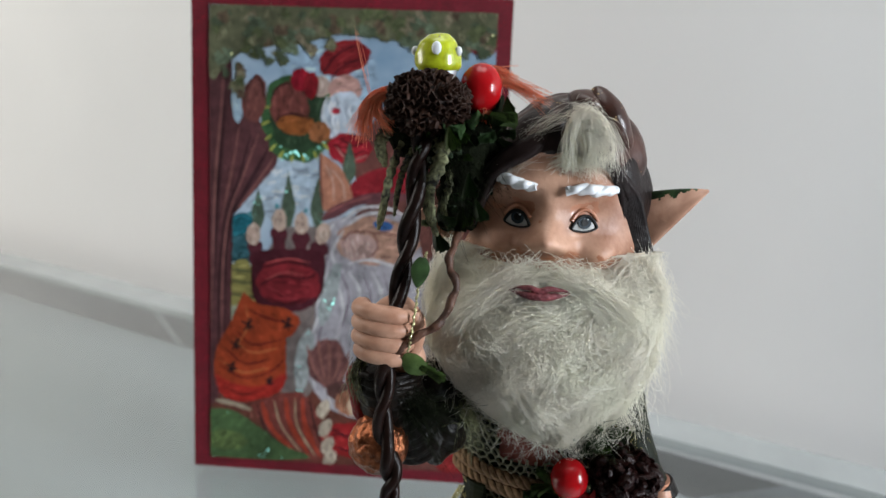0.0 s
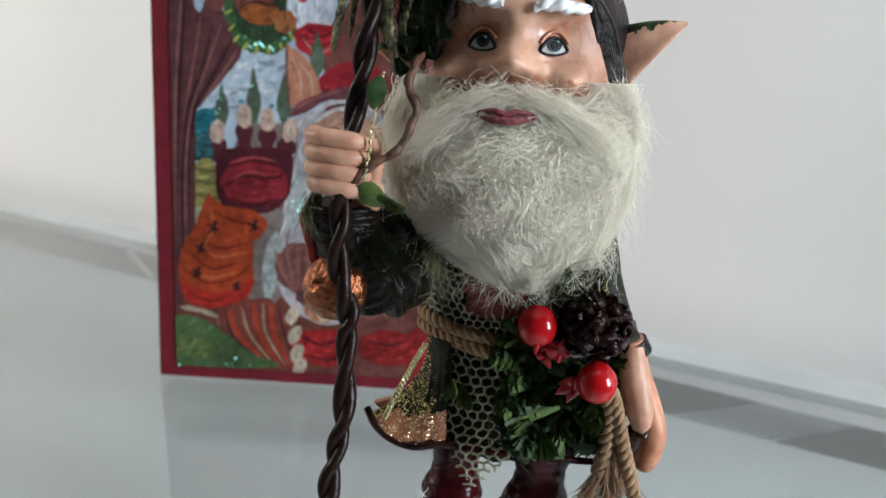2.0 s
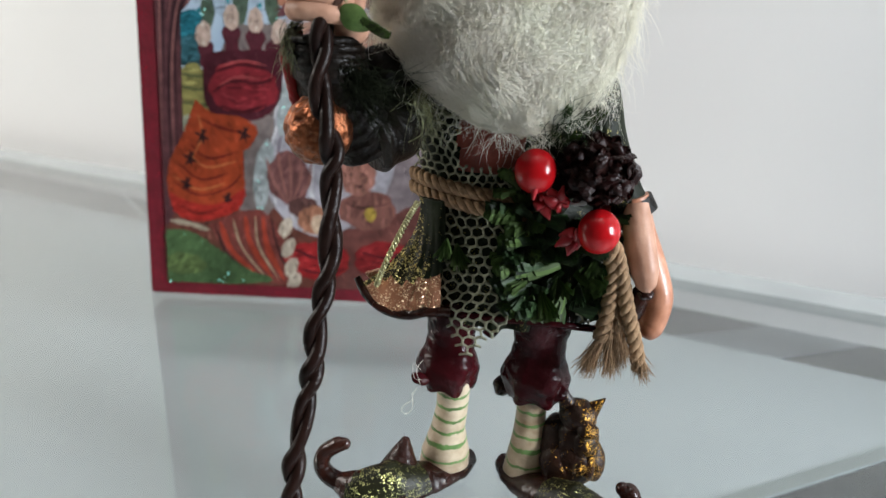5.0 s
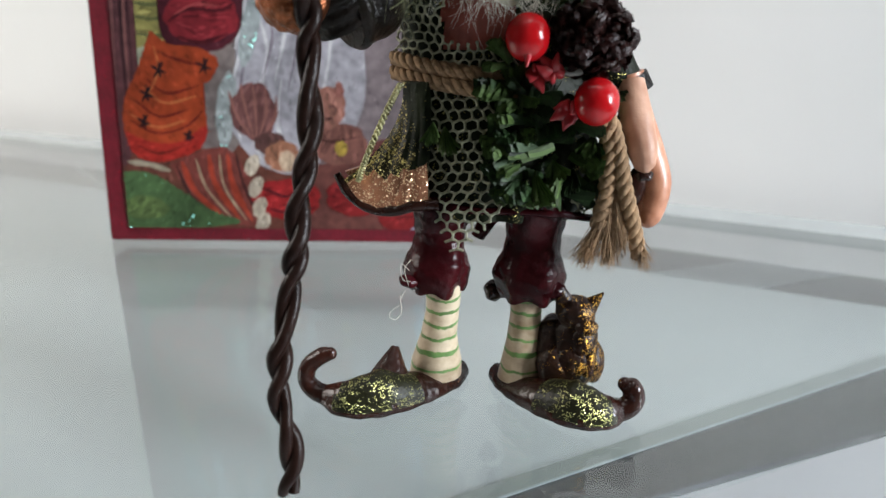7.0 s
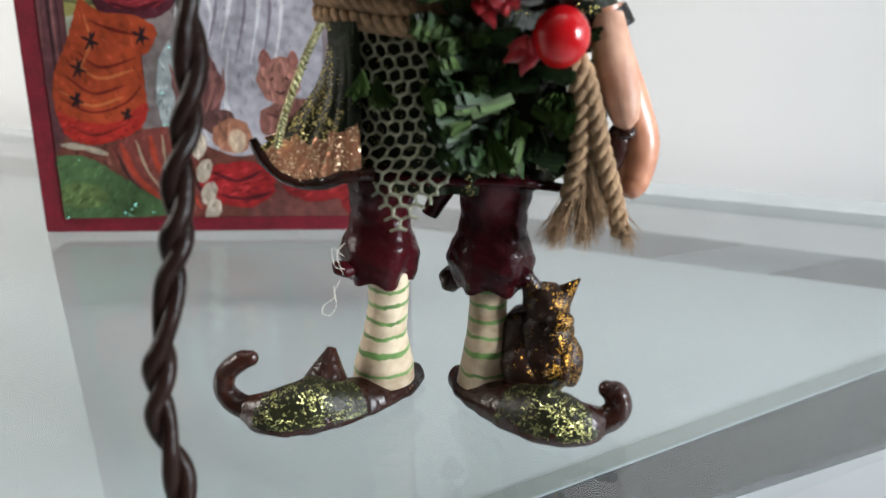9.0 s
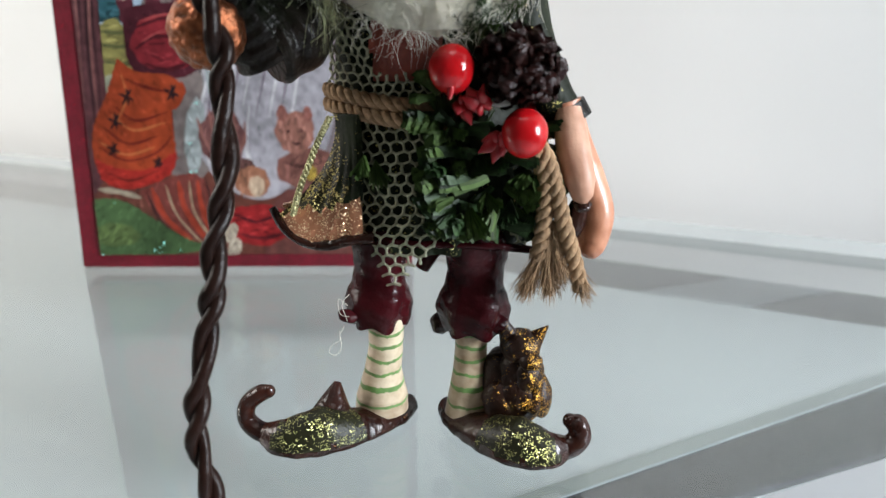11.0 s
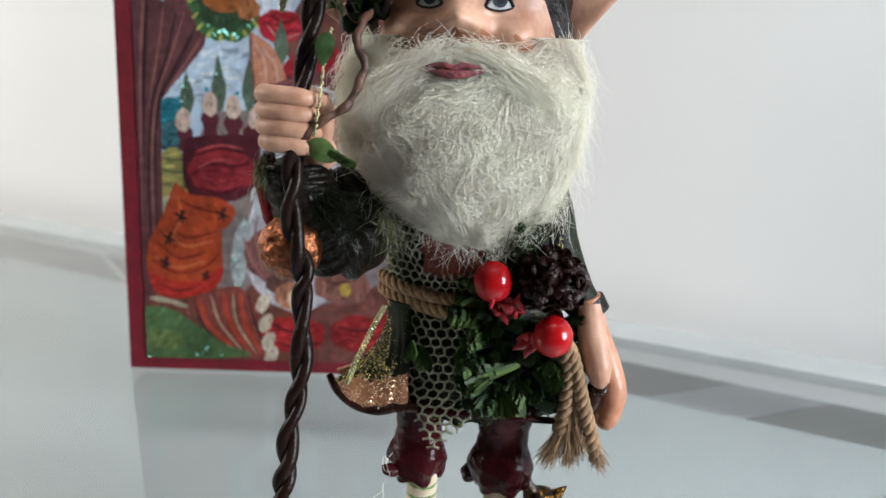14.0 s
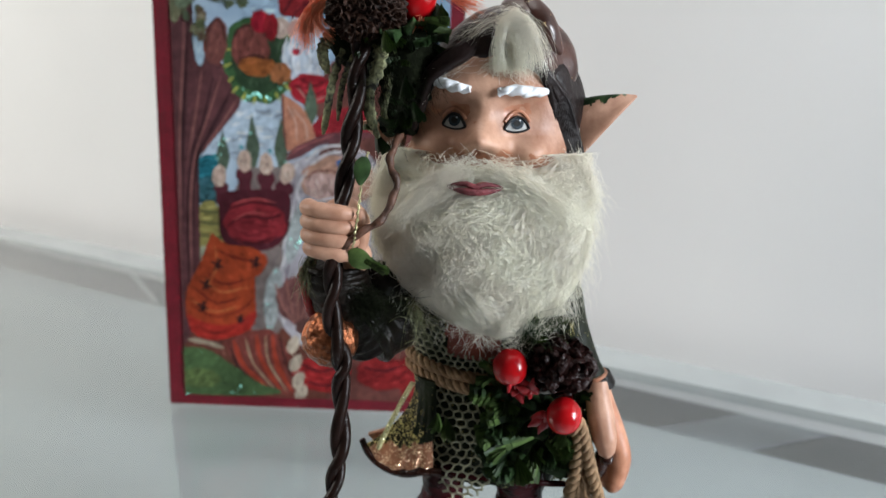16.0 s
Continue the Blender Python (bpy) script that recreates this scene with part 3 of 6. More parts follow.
daub("painted_mouth", -50.4, 185.6, 2.1, 1.6, (0.4, 0.03, 0.05))
daub("painted_mitten", -58.1, 175.1, 5.4, 4.9, (0.34, 0.13, 0.05), turn=30)
daub("painted_pouch", -43.4, 167.9, 10.8, 7.6, (0.34, 0.018, 0.03), stroke=-70)
brush("painted_fold", [[(-51.0, 170.5), (-44.7, 164.7), (-35.3, 167.2)], [(-48.9, 173.2), (-42.1, 169.5), (-34.9, 172.4)]], 0.67, (0.1, 0.008, 0.012))
brush("painted_fold", [[(-50.1, 168.7), (-43.8, 162.6), (-34.2, 165.1)]], 0.53, (0.55, 0.22, 0.2))
daub("painted_fir", -73.0, 142.1, 3.0, 14.3, (0.09, 0.13, 0.09), point=0.95, sparkle=TEAL)
daub("painted_fir", -88.1, 136.8, 3.0, 10.5, (0.09, 0.13, 0.09), point=0.95, sparkle=TEAL)
daub("painted_fir", -58.5, 141.7, 3.0, 13.2, (0.09, 0.13, 0.09), point=0.95, sparkle=TEAL)
daub("painted_fir", -43.3, 161.6, 3.0, 10.8, (0.09, 0.13, 0.09), point=0.95, sparkle=TEAL)
blob("painted_hat", [(-45.7, 145.0), (-39.9, 153.3), (-28.4, 159.1), (-16.3, 158.0), (-10.5, 146.6), (-29.3, 143.1)], (0.3, 0.02, 0.03), stroke=-70)
blob("painted_ear", [(-57.9, 165.7), (-47.3, 158.2), (-41.3, 145.2), (-43.4, 138.1), (-53.7, 136.5), (-57.1, 144.5)], (0.5, 0.22, 0.14), stroke=-20)
brush("painted_outline", [[(-55.2, 159.8), (-51.2, 152.0), (-50.6, 142.6)], [(-52.7, 158.5), (-46.3, 150.8), (-45.1, 141.5)]], 0.83, (0.62, 0.36, 0.28))
brush("painted_outline", [[(-57.9, 165.7), (-57.2, 151.7), (-56.0, 138.3)], [(-42.8, 138.9), (-51.0, 136.7), (-57.8, 135.3)]], 0.54, (0.1, 0.03, 0.03))
brush("painted_brim", [[(-55.9, 132.9), (-46.9, 138.7), (-34.8, 143.9), (-10.5, 146.6)]], 3.30, (0.16, 0.06, 0.07))
brush("painted_brim", [[(-55.1, 134.9), (-45.6, 140.7), (-32.1, 145.6)]], 0.69, (0.36, 0.12, 0.12))
blob("painted_beard", [(-53.7, 131.7), (-45.5, 134.8), (-31.9, 135.4), (-10.0, 131.0), (-2.1, 64.5), (-29.4, 33.6), (-52.4, 38.1), (-64.0, 60.9), (-56.4, 87.1), (-53.3, 104.2), (-57.6, 117.8)], (0.44, 0.42, 0.46))
daub("painted_head", -28.8, 123.3, 20.3, 11.9, (0.52, 0.3, 0.22), stroke=-70)
daub("painted_cheek", -37.5, 119.9, 9.4, 7.2, (0.6, 0.4, 0.36))
brush("painted_outline", [[(-45.8, 120.6), (-42.6, 126.8), (-31.7, 127.8), (-28.2, 120.3), (-34.1, 114.0)], [(-31.7, 127.3), (-24.8, 127.6), (-18.0, 126.6)]], 0.55, (0.26, 0.11, 0.09))
daub("painted_eye", -25.8, 131.4, 5.0, 2.5, (0.05, 0.14, 0.36), turn=-8, stroke=-90)
brush("painted_brow", [[(-46.0, 132.6), (-37.4, 139.2), (-26.5, 140.5), (-15.6, 137.2)], [(-43.8, 130.5), (-35.2, 136.3), (-25.1, 137.9)]], 1.10, (0.66, 0.64, 0.66))
brush("painted_lock", [[(-49.6, 131.9), (-54.9, 122.1), (-53.3, 106.9), (-58.7, 87.0)], [(-45.4, 128.0), (-50.7, 116.8), (-47.7, 104.4), (-53.0, 81.6)], [(-42.3, 111.7), (-31.3, 114.1), (-14.7, 110.3)], [(-42.2, 107.5), (-36.5, 96.7), (-41.6, 73.7)], [(-31.2, 109.5), (-25.3, 94.4), (-30.2, 68.6)], [(-20.2, 108.6), (-16.8, 89.3), (-21.7, 63.3)], [(-47.7, 101.7), (-44.6, 84.9), (-51.3, 61.6)], [(-57.2, 84.3), (-61.3, 66.8), (-58.2, 46.6)], [(-50.0, 73.2), (-54.0, 55.7), (-49.5, 38.3)], [(-38.8, 73.9), (-41.2, 53.5), (-35.2, 36.2)]], 0.96, (0.68, 0.66, 0.68))
brush("painted_lock", [[(-51.9, 126.3), (-53.4, 112.5), (-56.5, 95.6)], [(-46.1, 107.3), (-42.0, 93.6), (-47.2, 73.4)], [(-35.3, 107.9), (-30.8, 92.7), (-36.4, 68.3)], [(-25.1, 108.4), (-21.1, 91.9), (-25.9, 66.0)], [(-53.0, 87.3), (-57.0, 70.0), (-54.8, 49.8)], [(-44.2, 62.0), (-45.4, 50.3), (-41.5, 37.3)]], 0.67, (0.24, 0.2, 0.24))
daub("painted_sparkle", -51.8, 95.8, 3.9, 16.8, (0.36, 0.4, 0.4), turn=-14, sparkle=TEAL)
daub("painted_sparkle", -64.0, 60.9, 4.5, 16.8, (0.36, 0.4, 0.4), turn=-8, sparkle=TEAL)
brush("painted_glove", [[(-87.9, 107.4), (-90.1, 121.7)], [(-77.3, 113.5), (-77.6, 130.0)], [(-66.7, 114.0), (-66.3, 128.9)], [(-58.9, 110.8), (-55.8, 124.8)]], 4.76, (0.1, 0.022, 0.032))
blob("painted_glove", [(-91.3, 109.2), (-86.8, 115.8), (-57.6, 117.2), (-54.4, 106.9), (-56.5, 94.2), (-65.7, 86.6), (-82.6, 85.7), (-90.2, 92.4)], (0.075, 0.014, 0.022))
daub("painted_palm", -72.8, 100.9, 16.2, 11.8, (0.24, 0.022, 0.03), stroke=-80)
brush("painted_fold", [[(-86.8, 98.2), (-78.4, 103.4), (-64.4, 103.0), (-58.3, 106.1)], [(-85.4, 107.5), (-72.8, 111.0), (-60.3, 108.8)], [(-83.4, 91.9), (-72.7, 89.7), (-61.5, 93.6)]], 0.98, (0.07, 0.008, 0.012))
brush("painted_fold", [[(-84.0, 109.6), (-72.8, 112.6), (-61.7, 111.0)], [(-84.0, 101.2), (-75.6, 105.3), (-64.4, 105.0)]], 0.56, (0.42, 0.08, 0.08))
daub("painted_finger", -90.4, 123.9, 3.6, 5.6, (0.6, 0.44, 0.36), turn=-6)
daub("painted_finger", -77.4, 131.6, 3.6, 5.6, (0.6, 0.44, 0.36))
daub("painted_finger", -66.3, 130.5, 3.6, 5.5, (0.6, 0.44, 0.36))
daub("painted_finger", -55.5, 126.1, 3.6, 5.5, (0.6, 0.44, 0.36), turn=-16)
blob("painted_sleeve", [(-95.4, 94.3), (-87.2, 88.8), (-74.7, 87.3), (-66.4, 82.0), (-69.8, 74.1), (-74.1, 69.6), (-73.5, 52.5), (-83.5, 40.8), (-95.5, 37.6), (-106.2, 40.9), (-110.1, 50.9), (-109.2, 64.2), (-101.8, 78.8)], (0.36, 0.055, 0.018), stroke=20)
blob("painted_hem", [(-110.1, 50.9), (-100.0, 46.5), (-86.5, 46.0), (-73.4, 53.5), (-75.8, 44.4), (-85.4, 39.1), (-97.7, 36.9), (-107.0, 40.8)], (0.38, 0.025, 0.018), stroke=-80)
brush("painted_fold", [[(-107.7, 55.8), (-95.8, 49.9), (-82.3, 53.2), (-74.3, 60.4)], [(-104.6, 64.4), (-94.2, 57.4), (-80.7, 60.6)], [(-98.9, 73.8), (-89.8, 67.6), (-75.1, 71.3)], [(-92.6, 85.6), (-84.0, 82.1), (-69.7, 78.8)], [(-105.5, 44.4), (-94.8, 40.8), (-81.2, 45.5)]], 0.68, (0.16, 0.015, 0.01))
brush("painted_fold", [[(-107.6, 58.5), (-95.7, 52.6), (-82.2, 55.8)], [(-100.3, 70.3), (-91.3, 63.4), (-76.6, 66.6)], [(-94.3, 88.0), (-92.9, 77.9), (-97.8, 67.3)]], 0.67, (0.52, 0.15, 0.05))
brush("painted_star", [[(-96.3, 79.4), (-89.5, 76.3)], [(-95.1, 74.4), (-90.7, 81.3)], [(-92.7, 81.5), (-92.3, 74.2)]], 0.79, (0.02, 0.01, 0.012))
brush("painted_star", [[(-102.5, 68.8), (-95.7, 65.7)], [(-101.4, 63.7), (-96.9, 70.7)], [(-99.0, 71.0), (-98.6, 63.5)]], 0.79, (0.02, 0.01, 0.012))
brush("painted_star", [[(-104.2, 56.4), (-98.4, 53.7)], [(-103.2, 52.0), (-99.4, 58.0)], [(-101.1, 58.2), (-100.8, 51.8)]], 0.81, (0.02, 0.01, 0.012))
brush("painted_star", [[(-76.2, 81.2), (-69.4, 78.1)], [(-74.9, 76.3), (-70.7, 83.1)], [(-72.7, 83.3), (-72.2, 76.0)]], 0.79, (0.02, 0.01, 0.012))
brush("painted_star", [[(-84.0, 50.0), (-79.2, 47.8)], [(-83.1, 46.5), (-80.1, 51.4)], [(-81.5, 51.6), (-81.2, 46.3)]], 0.81, (0.02, 0.01, 0.012))
blob("painted_robe", [(-90.9, 35.6), (-81.3, 40.1), (-65.1, 43.5), (-54.5, 29.0), (-49.3, 9.3), (-63.0, 8.7), (-79.2, 18.2)], (0.2, 0.05, 0.04))
brush("painted_robe_stripe", [[(-85.5, 37.2), (-80.4, 23.7), (-67.1, 10.4)], [(-73.2, 40.4), (-70.8, 26.9), (-60.8, 10.7)], [(-64.6, 40.8), (-62.7, 25.9), (-54.7, 9.6)]], 1.79, (0.4, 0.055, 0.028))
brush("painted_robe_stripe", [[(-79.2, 38.8), (-75.0, 24.8), (-63.5, 10.3)], [(-68.4, 40.6), (-66.8, 25.7), (-57.5, 10.1)]], 0.68, (0.45, 0.34, 0.22))
brush("painted_robe_stripe", [[(-88.2, 35.2), (-82.4, 21.7), (-71.2, 11.6)], [(-60.8, 41.0), (-57.8, 26.1), (-51.4, 11.2)]], 0.81, (0.05, 0.018, 0.018))
daub("painted_tail", -52.0, 60.0, 10.1, 12.7, (0.18, 0.075, 0.07), stroke=-20)
brush("painted_hairs", [[(-52.9, 48.0), (-59.5, 58.4), (-62.5, 68.7)], [(-52.1, 48.1), (-55.4, 61.2), (-57.1, 72.1)], [(-51.1, 48.1), (-50.9, 61.4), (-51.9, 73.0)], [(-50.0, 48.2), (-46.2, 60.2), (-46.1, 71.5)], [(-48.9, 48.2), (-42.2, 57.8), (-41.4, 67.0)]], 0.93, (0.3, 0.13, 0.11))
daub("painted_tail", -44.9, 45.7, 7.4, 5.3, (0.1, 0.045, 0.04))
daub("painted_bear", -14.3, 45.7, 13.8, 9.5, (0.24, 0.1, 0.08), stroke=-10)
daub("painted_bear", -19.2, 62.1, 8.8, 9.4, (0.38, 0.17, 0.13))
daub("painted_bear", -24.6, 70.8, 2.4, 3.7, (0.28, 0.11, 0.09), point=0.5)
daub("painted_bear", -13.3, 70.2, 2.3, 3.6, (0.28, 0.11, 0.09), point=0.5)
brush("painted_outline", [[(-22.9, 62.0), (-21.4, 63.1)], [(-17.1, 63.3), (-15.3, 62.3)], [(-20.8, 57.9), (-18.7, 56.9), (-16.6, 58.1)], [(-25.5, 49.2), (-17.0, 46.9), (-3.7, 49.6)]], 0.65, (0.07, 0.025, 0.022))
daub("painted_bear", -39.6, 40.0, 8.1, 7.0, (0.34, 0.15, 0.09))
daub("painted_pom", -37.7, 38.0, 3.7, 4.8, (0.55, 0.4, 0.28))
daub("painted_bell", -12.9, 43.9, 2.9, 3.4, (0.46, 0.32, 0.06))
daub("painted_cloth", -38.3, 20.2, 15.7, 9.7, (0.34, 0.02, 0.022), stroke=-70)
daub("painted_cloth", 14.5, 20.0, 13.0, 14.5, (0.24, 0.018, 0.02), stroke=-60)
daub("painted_cloth", -4.5, 21.7, 16.2, 9.2, (0.26, 0.018, 0.02), stroke=-70)
brush("painted_fold", [[(-49.1, 25.2), (-38.3, 21.5), (-27.5, 26.2)], [(-46.5, 15.6), (-35.6, 13.9), (-24.7, 16.6)], [(-16.7, 25.3), (-5.9, 23.1), (4.8, 26.8)]], 0.94, (0.09, 0.01, 0.014))
daub("painted_braid", -53.6, 35.9, 3.0, 5.1, (0.55, 0.46, 0.36), turn=-24)
daub("painted_braid", -52.4, 25.8, 3.0, 5.2, (0.55, 0.46, 0.36), turn=-24)
daub("painted_braid", -51.1, 16.5, 3.0, 5.1, (0.55, 0.46, 0.36), turn=-24)
daub("painted_braid", -49.8, 9.3, 3.0, 5.2, (0.55, 0.46, 0.36), turn=-24)
blob("painted_bush", [(-112.1, 32.5), (-100.6, 31.9), (-87.2, 24.2), (-73.8, 14.9), (-61.6, 8.7), (-113.3, 6.3)], (0.07, 0.13, 0.05), sparkle=TEAL, stroke=-40)
daub("painted_bush", -104.0, 15.7, 11.0, 5.5, (0.1, 0.15, 0.05), stroke=-50)
brush("painted_ground_line", [[(-109.9, 36.9), (-100.5, 35.7), (-91.0, 32.9)]], 1.62, (0.36, 0.3, 0.22))
daub("painted_ribbon", 10.0, 226.6, 2.3, 12.0, (0.25, 0.03, 0.05), turn=40)
daub("painted_ribbon", 18.8, 219.3, 7.3, 5.7, (0.22, 0.03, 0.045), turn=10)
# the painted crown: a dense band with small leaves over its ragged edge
blob("painted_foliage", [(-112.0, 233.0), (-112.0, 200.0), (-103.0, 206.0), (-96.0, 212.0), (-84.0, 214.5), (-70.0, 215.5), (-56.0, 220.0), (-40.0, 222.0), (-20.0, 219.0), (0.0, 221.0), (24.5, 217.0), (24.5, 233.0)], (0.125, 0.13, 0.075), stroke=30)
for k in range(150):
    u = random.random()
    reach = 20 + 6 * math.sin(9 * u) + 16 * (u < 0.12) - 5 * (u > 0.45)
    tone = random.choice(((0.10, 0.12, 0.055), (0.17, 0.17, 0.10), (0.075, 0.10, 0.06), (0.21, 0.18, 0.12), (0.12, 0.085, 0.055), (0.13, 0.17, 0.11)))
    daub("painted_foliage", -111 + 135 * u, 232 - random.random() ** 0.8 * reach, random.uniform(1.6, 4.2), random.uniform(1.4, 3.2), tone, turn=random.uniform(-60, 60), rough=0.3, sparkle=(0.6, 0.6, 0.3) if k % 6 == 0 else None, stroke=random.uniform(-60, 60))
for k, (x, z) in enumerate(((-78.5, 138.6), (-92, 134), (-64, 137))):
    daub("painted_sparkle", x, z, 0.9, 0.9, (0.02, 0.30, 0.34), sparkle=(0.2, 0.9, 0.9))

# ---- the elf figurine: one mesh ----
SKIN, BLUSH, LIP, EYEW, IRIS, BLACK, WHITE, HAIR, HAT, WOOL, STRAND, COAT, SLEEVE, COPPER, MAROON, SOCK, STRIPE, SHOE, SOLE, CAT, SHIRT, GREEN, CATGOLD, GOLDCOAT = range(24)
ELF_MATS = [M_SKIN, M_BLUSH, M_LIP, M_EYEW, M_IRIS, M_BLACK, M_WHITE, M_HAIR, M_HAT, M_WOOL, M_STRAND, M_COAT, M_SLEEVE, M_COPPER, M_MAROON, M_SOCK, M_STRIPE, M_SHOE, M_SOLE, M_CAT, M_SHIRT, M_LEAFD, M_CATGOLD, M_GOLDCOAT]
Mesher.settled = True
elf = Mesher()
rng = np.random.default_rng(7)


def gauss(x, z, cx, cz, sx, sz):
    return np.exp(-(((x - cx) / sx) ** 2) - ((z - cz) / sz) ** 2)


def face_y(x, z):
    """The face's front as a depth over x and z."""
    y = 199 + 0.022 * (x - 40) ** 2 + 0.004 * (z - 160) ** 2
    y = y + 2.6 * gauss(x, z, 31.2, 159.5, 5.2, 4.2) + 2.6 * gauss(x, z, 47.8, 159.0, 5.2, 4.2)
    y = y - 1.8 * gauss(x, z, 31.5, 158.0, 3.6, 2.6) - 1.8 * gauss(x, z, 47.7, 157.6, 3.6, 2.6)
    y = y - 1.5 * gauss(x, z, 39.3, 160, 4.4, 7) - 7.0 * gauss(x, z, 38.6, 153.2, 4.2, 3.6)
    y = y - 2.8 * gauss(x, z, 33.8, 151.8, 2.6, 2.2) - 2.8 * gauss(x, z, 43.4, 151.6, 2.6, 2.2)
    y = y - 4.0 * gauss(x, z, 25.5, 150.5, 5.5, 4.0) - 4.2 * gauss(x, z, 53.5, 149.5, 5.5, 4.2)
    y = y - 1.6 * gauss(x, z, 30.0, 166.5, 6, 2.0) - 1.6 * gauss(x, z, 49.0, 166.0, 6, 2.0)
    y = y - 0.9 * np.clip((z - 173.6 + 0.028 * (x - 40) ** 2) / 1.2, 0, 1)
    y = y + 0.5 * gauss(x, z, 31.3, 154.6, 5, 0.7) + 0.5 * gauss(x, z, 48.0, 154.2, 5, 0.7)
    return y


gx, gz = np.meshgrid(np.linspace(14, 64, 150), np.linspace(138, 179, 130))
face = np.stack([gx, face_y(gx, gz), gz], -1)


def face_paint(p):
    x, _, z = p.T
    k = 1.1 * np.exp(-(((x - 31.3) / 6.2) ** 2) - ((z - 159.8) / 3.6) ** 2) + 1.1 * np.exp(-(((x - 48) / 6.2) ** 2) - ((z - 159.4) / 3.6) ** 2)
    k += 1.0 * np.exp(-(((x - 38.6) / 10) ** 2) - ((z - 149.4) / 2.0) ** 2) + 0.8 * np.exp(-(((x - 25) / 4) ** 2) - ((z - 147.5) / 2.5) ** 2) + 0.8 * np.exp(-(((x - 55) / 5) ** 2) - ((z - 147) / 2.5) ** 2) + 0.5 * wob(p, 0.8, 3)
    line = 174.3 - 0.028 * (x - 40) ** 2 + 0.7 * wob(p, 0.9, 5)
    return np.where(z > line, HAIR, np.where(k > 0.72, BLUSH, SKIN))


edge_l, edge_r = np.interp(gz, [138, 150, 160, 168, 174, 179], [15, 18, 23, 26, 30, 37]), np.interp(gz, [138, 150, 160, 168, 174, 179], [65, 62, 58, 55.5, 51, 45])
face[..., 0] = edge_l + (edge_r - edge_l) * (gx - 14) / 50
face[..., 1] = face_y(face[..., 0], face[..., 2])
elf.grid(face, face_paint)
# eyes: white, iris, pupil, glint and lids
for cx, cz, tilt in ((31.4, 157.5, 0.06), (48.0, 157.1, -0.06)):
    a = np.linspace(0, 1, 15)
    top = np.sin(np.pi * a) ** 0.75 * 2.95
    bot = -np.sin(np.pi * a) ** 0.7 * 0.9
    ex = cx - 3.2 + 6.4 * a
    rows = np.array([bot + (top - bot) * s for s in np.linspace(0, 1, 8)])
    pts = np.stack([np.broadcast_to(ex, rows.shape), 0 * rows, cz - 0.9 + rows + (ex - cx) * tilt * -0.5], -1)
    pts[..., 1] = face_y(pts[..., 0], pts[..., 2]) - 0.25
    elf.grid(pts, EYEW)
    for rad, m, lift in ((1.65, IRIS, 0.45), (0.85, BLACK, 0.6)):
        b = np.linspace(0, 2 * np.pi, 25)[:-1]
        d = np.stack([cx + 0.1 + rad * np.cos(b), 0 * b, cz + 0.55 + rad * 0.98 * np.sin(b)], 1)
        d[:, 1] = face_y(d[:, 0], d[:, 2]) - lift
        d[:, 2] = np.clip(d[:, 2], cz - 1.5, cz + 1.85)
        elf.add(np.vstack([d, d.mean(0)]), [[(k + 1) % 24, k, 24] for k in range(24)], m)
    elf.ball((cx + 0.7, face_y(cx + 0.7, cz + 1.2) - 0.55, cz + 1.2), 0.26, WHITE, rows=6, cols=8)
    for edge, w in ((rows[-1], 0.44), (rows[0], 0.28)):
        q = np.stack([ex, 0 * ex, cz - 0.9 + edge + (ex - cx) * tilt * -0.5], 1)
        q[:, 1] = face_y(q[:, 0], q[:, 2]) - 0.3
        if edge is rows[0]:
            q = np.vstack([q, q[-1] + (1.2 * (1 if cx > 40 else 1), 0.2, -0.1)]) if cx > 40 else np.vstack([q[0] + (-1.2, 0.2, -0.1), q])
        elf.tube(q, w, BLACK, 6)
    # the fold over the lid
    q = np.stack([ex, 0 * ex, cz + 0.7 + 2.8 * np.sin(np.pi * a) ** 0.8], 1)
    q[:, 1] = face_y(q[:, 0], q[:, 2]) - 0.05
    elf.tube(q, 0.55, BLUSH, 8)
# brows like short twists of white cord
for (x0, z0), (x1, z1), w in (((24.8, 167.3), (35.6, 165.8), 1.95), ((43.0, 165.4), (55.4, 165.6), 1.95)):
    s = np.linspace(0, 1, 60)
    for ph in (0, np.pi):
        fat = w * (0.55 + 0.45 * np.sin(np.pi * np.clip(s, 0.08, 0.92)))
        q = np.stack([x0 + (x1 - x0) * s, 0 * s, z0 + (z1 - z0) * s + 0.5 * np.sin(np.pi * s)], 1)
        q[:, 1] = face_y(q[:, 0], q[:, 2]) - 0.9 + 0.5 * np.sin(11 * s + ph)
        q[:, 2] += 0.42 * np.cos(11 * s + ph) + 0.25 * np.sin(7 * s)
        elf.tube(q, fat * (0.62 + 0.07 * np.sin(31 * s + ph)), WHITE, 10)
# head, hat, hair
elf.ball((42.5, 222.5, 160), (24.0, 18.5, 27), HAIR, bump=0.05, freq=0.25, rows=50, cols=60)


def hat_shape(rows=48, cols=72):
    u, w = np.meshgrid(np.linspace(0, 1.42, rows), np.arange(cols) * 2 * np.pi / cols, indexing="ij")
    d = np.stack([np.sin(u) * np.cos(w), np.sin(u) * np.sin(w), np.cos(u)], -1)
    p = d * (22.0, 19.0, 24.2)
    flat = p.reshape(-1, 3)
    fold = 0.035 * np.sin(7 * w + 2.5 * u) * np.sin(u) + 0.04 * wob(flat, 0.12, 4).reshape(w.shape) + 0.02 * wob(flat, 0.4, 9).reshape(w.shape)
    tuck = 1 - 0.11 * (np.clip(u - 0.95, 0, 1) / 0.47) ** 2
    return p * ((1 + fold) * tuck)[..., None] + (44, 222.5, 164.5)


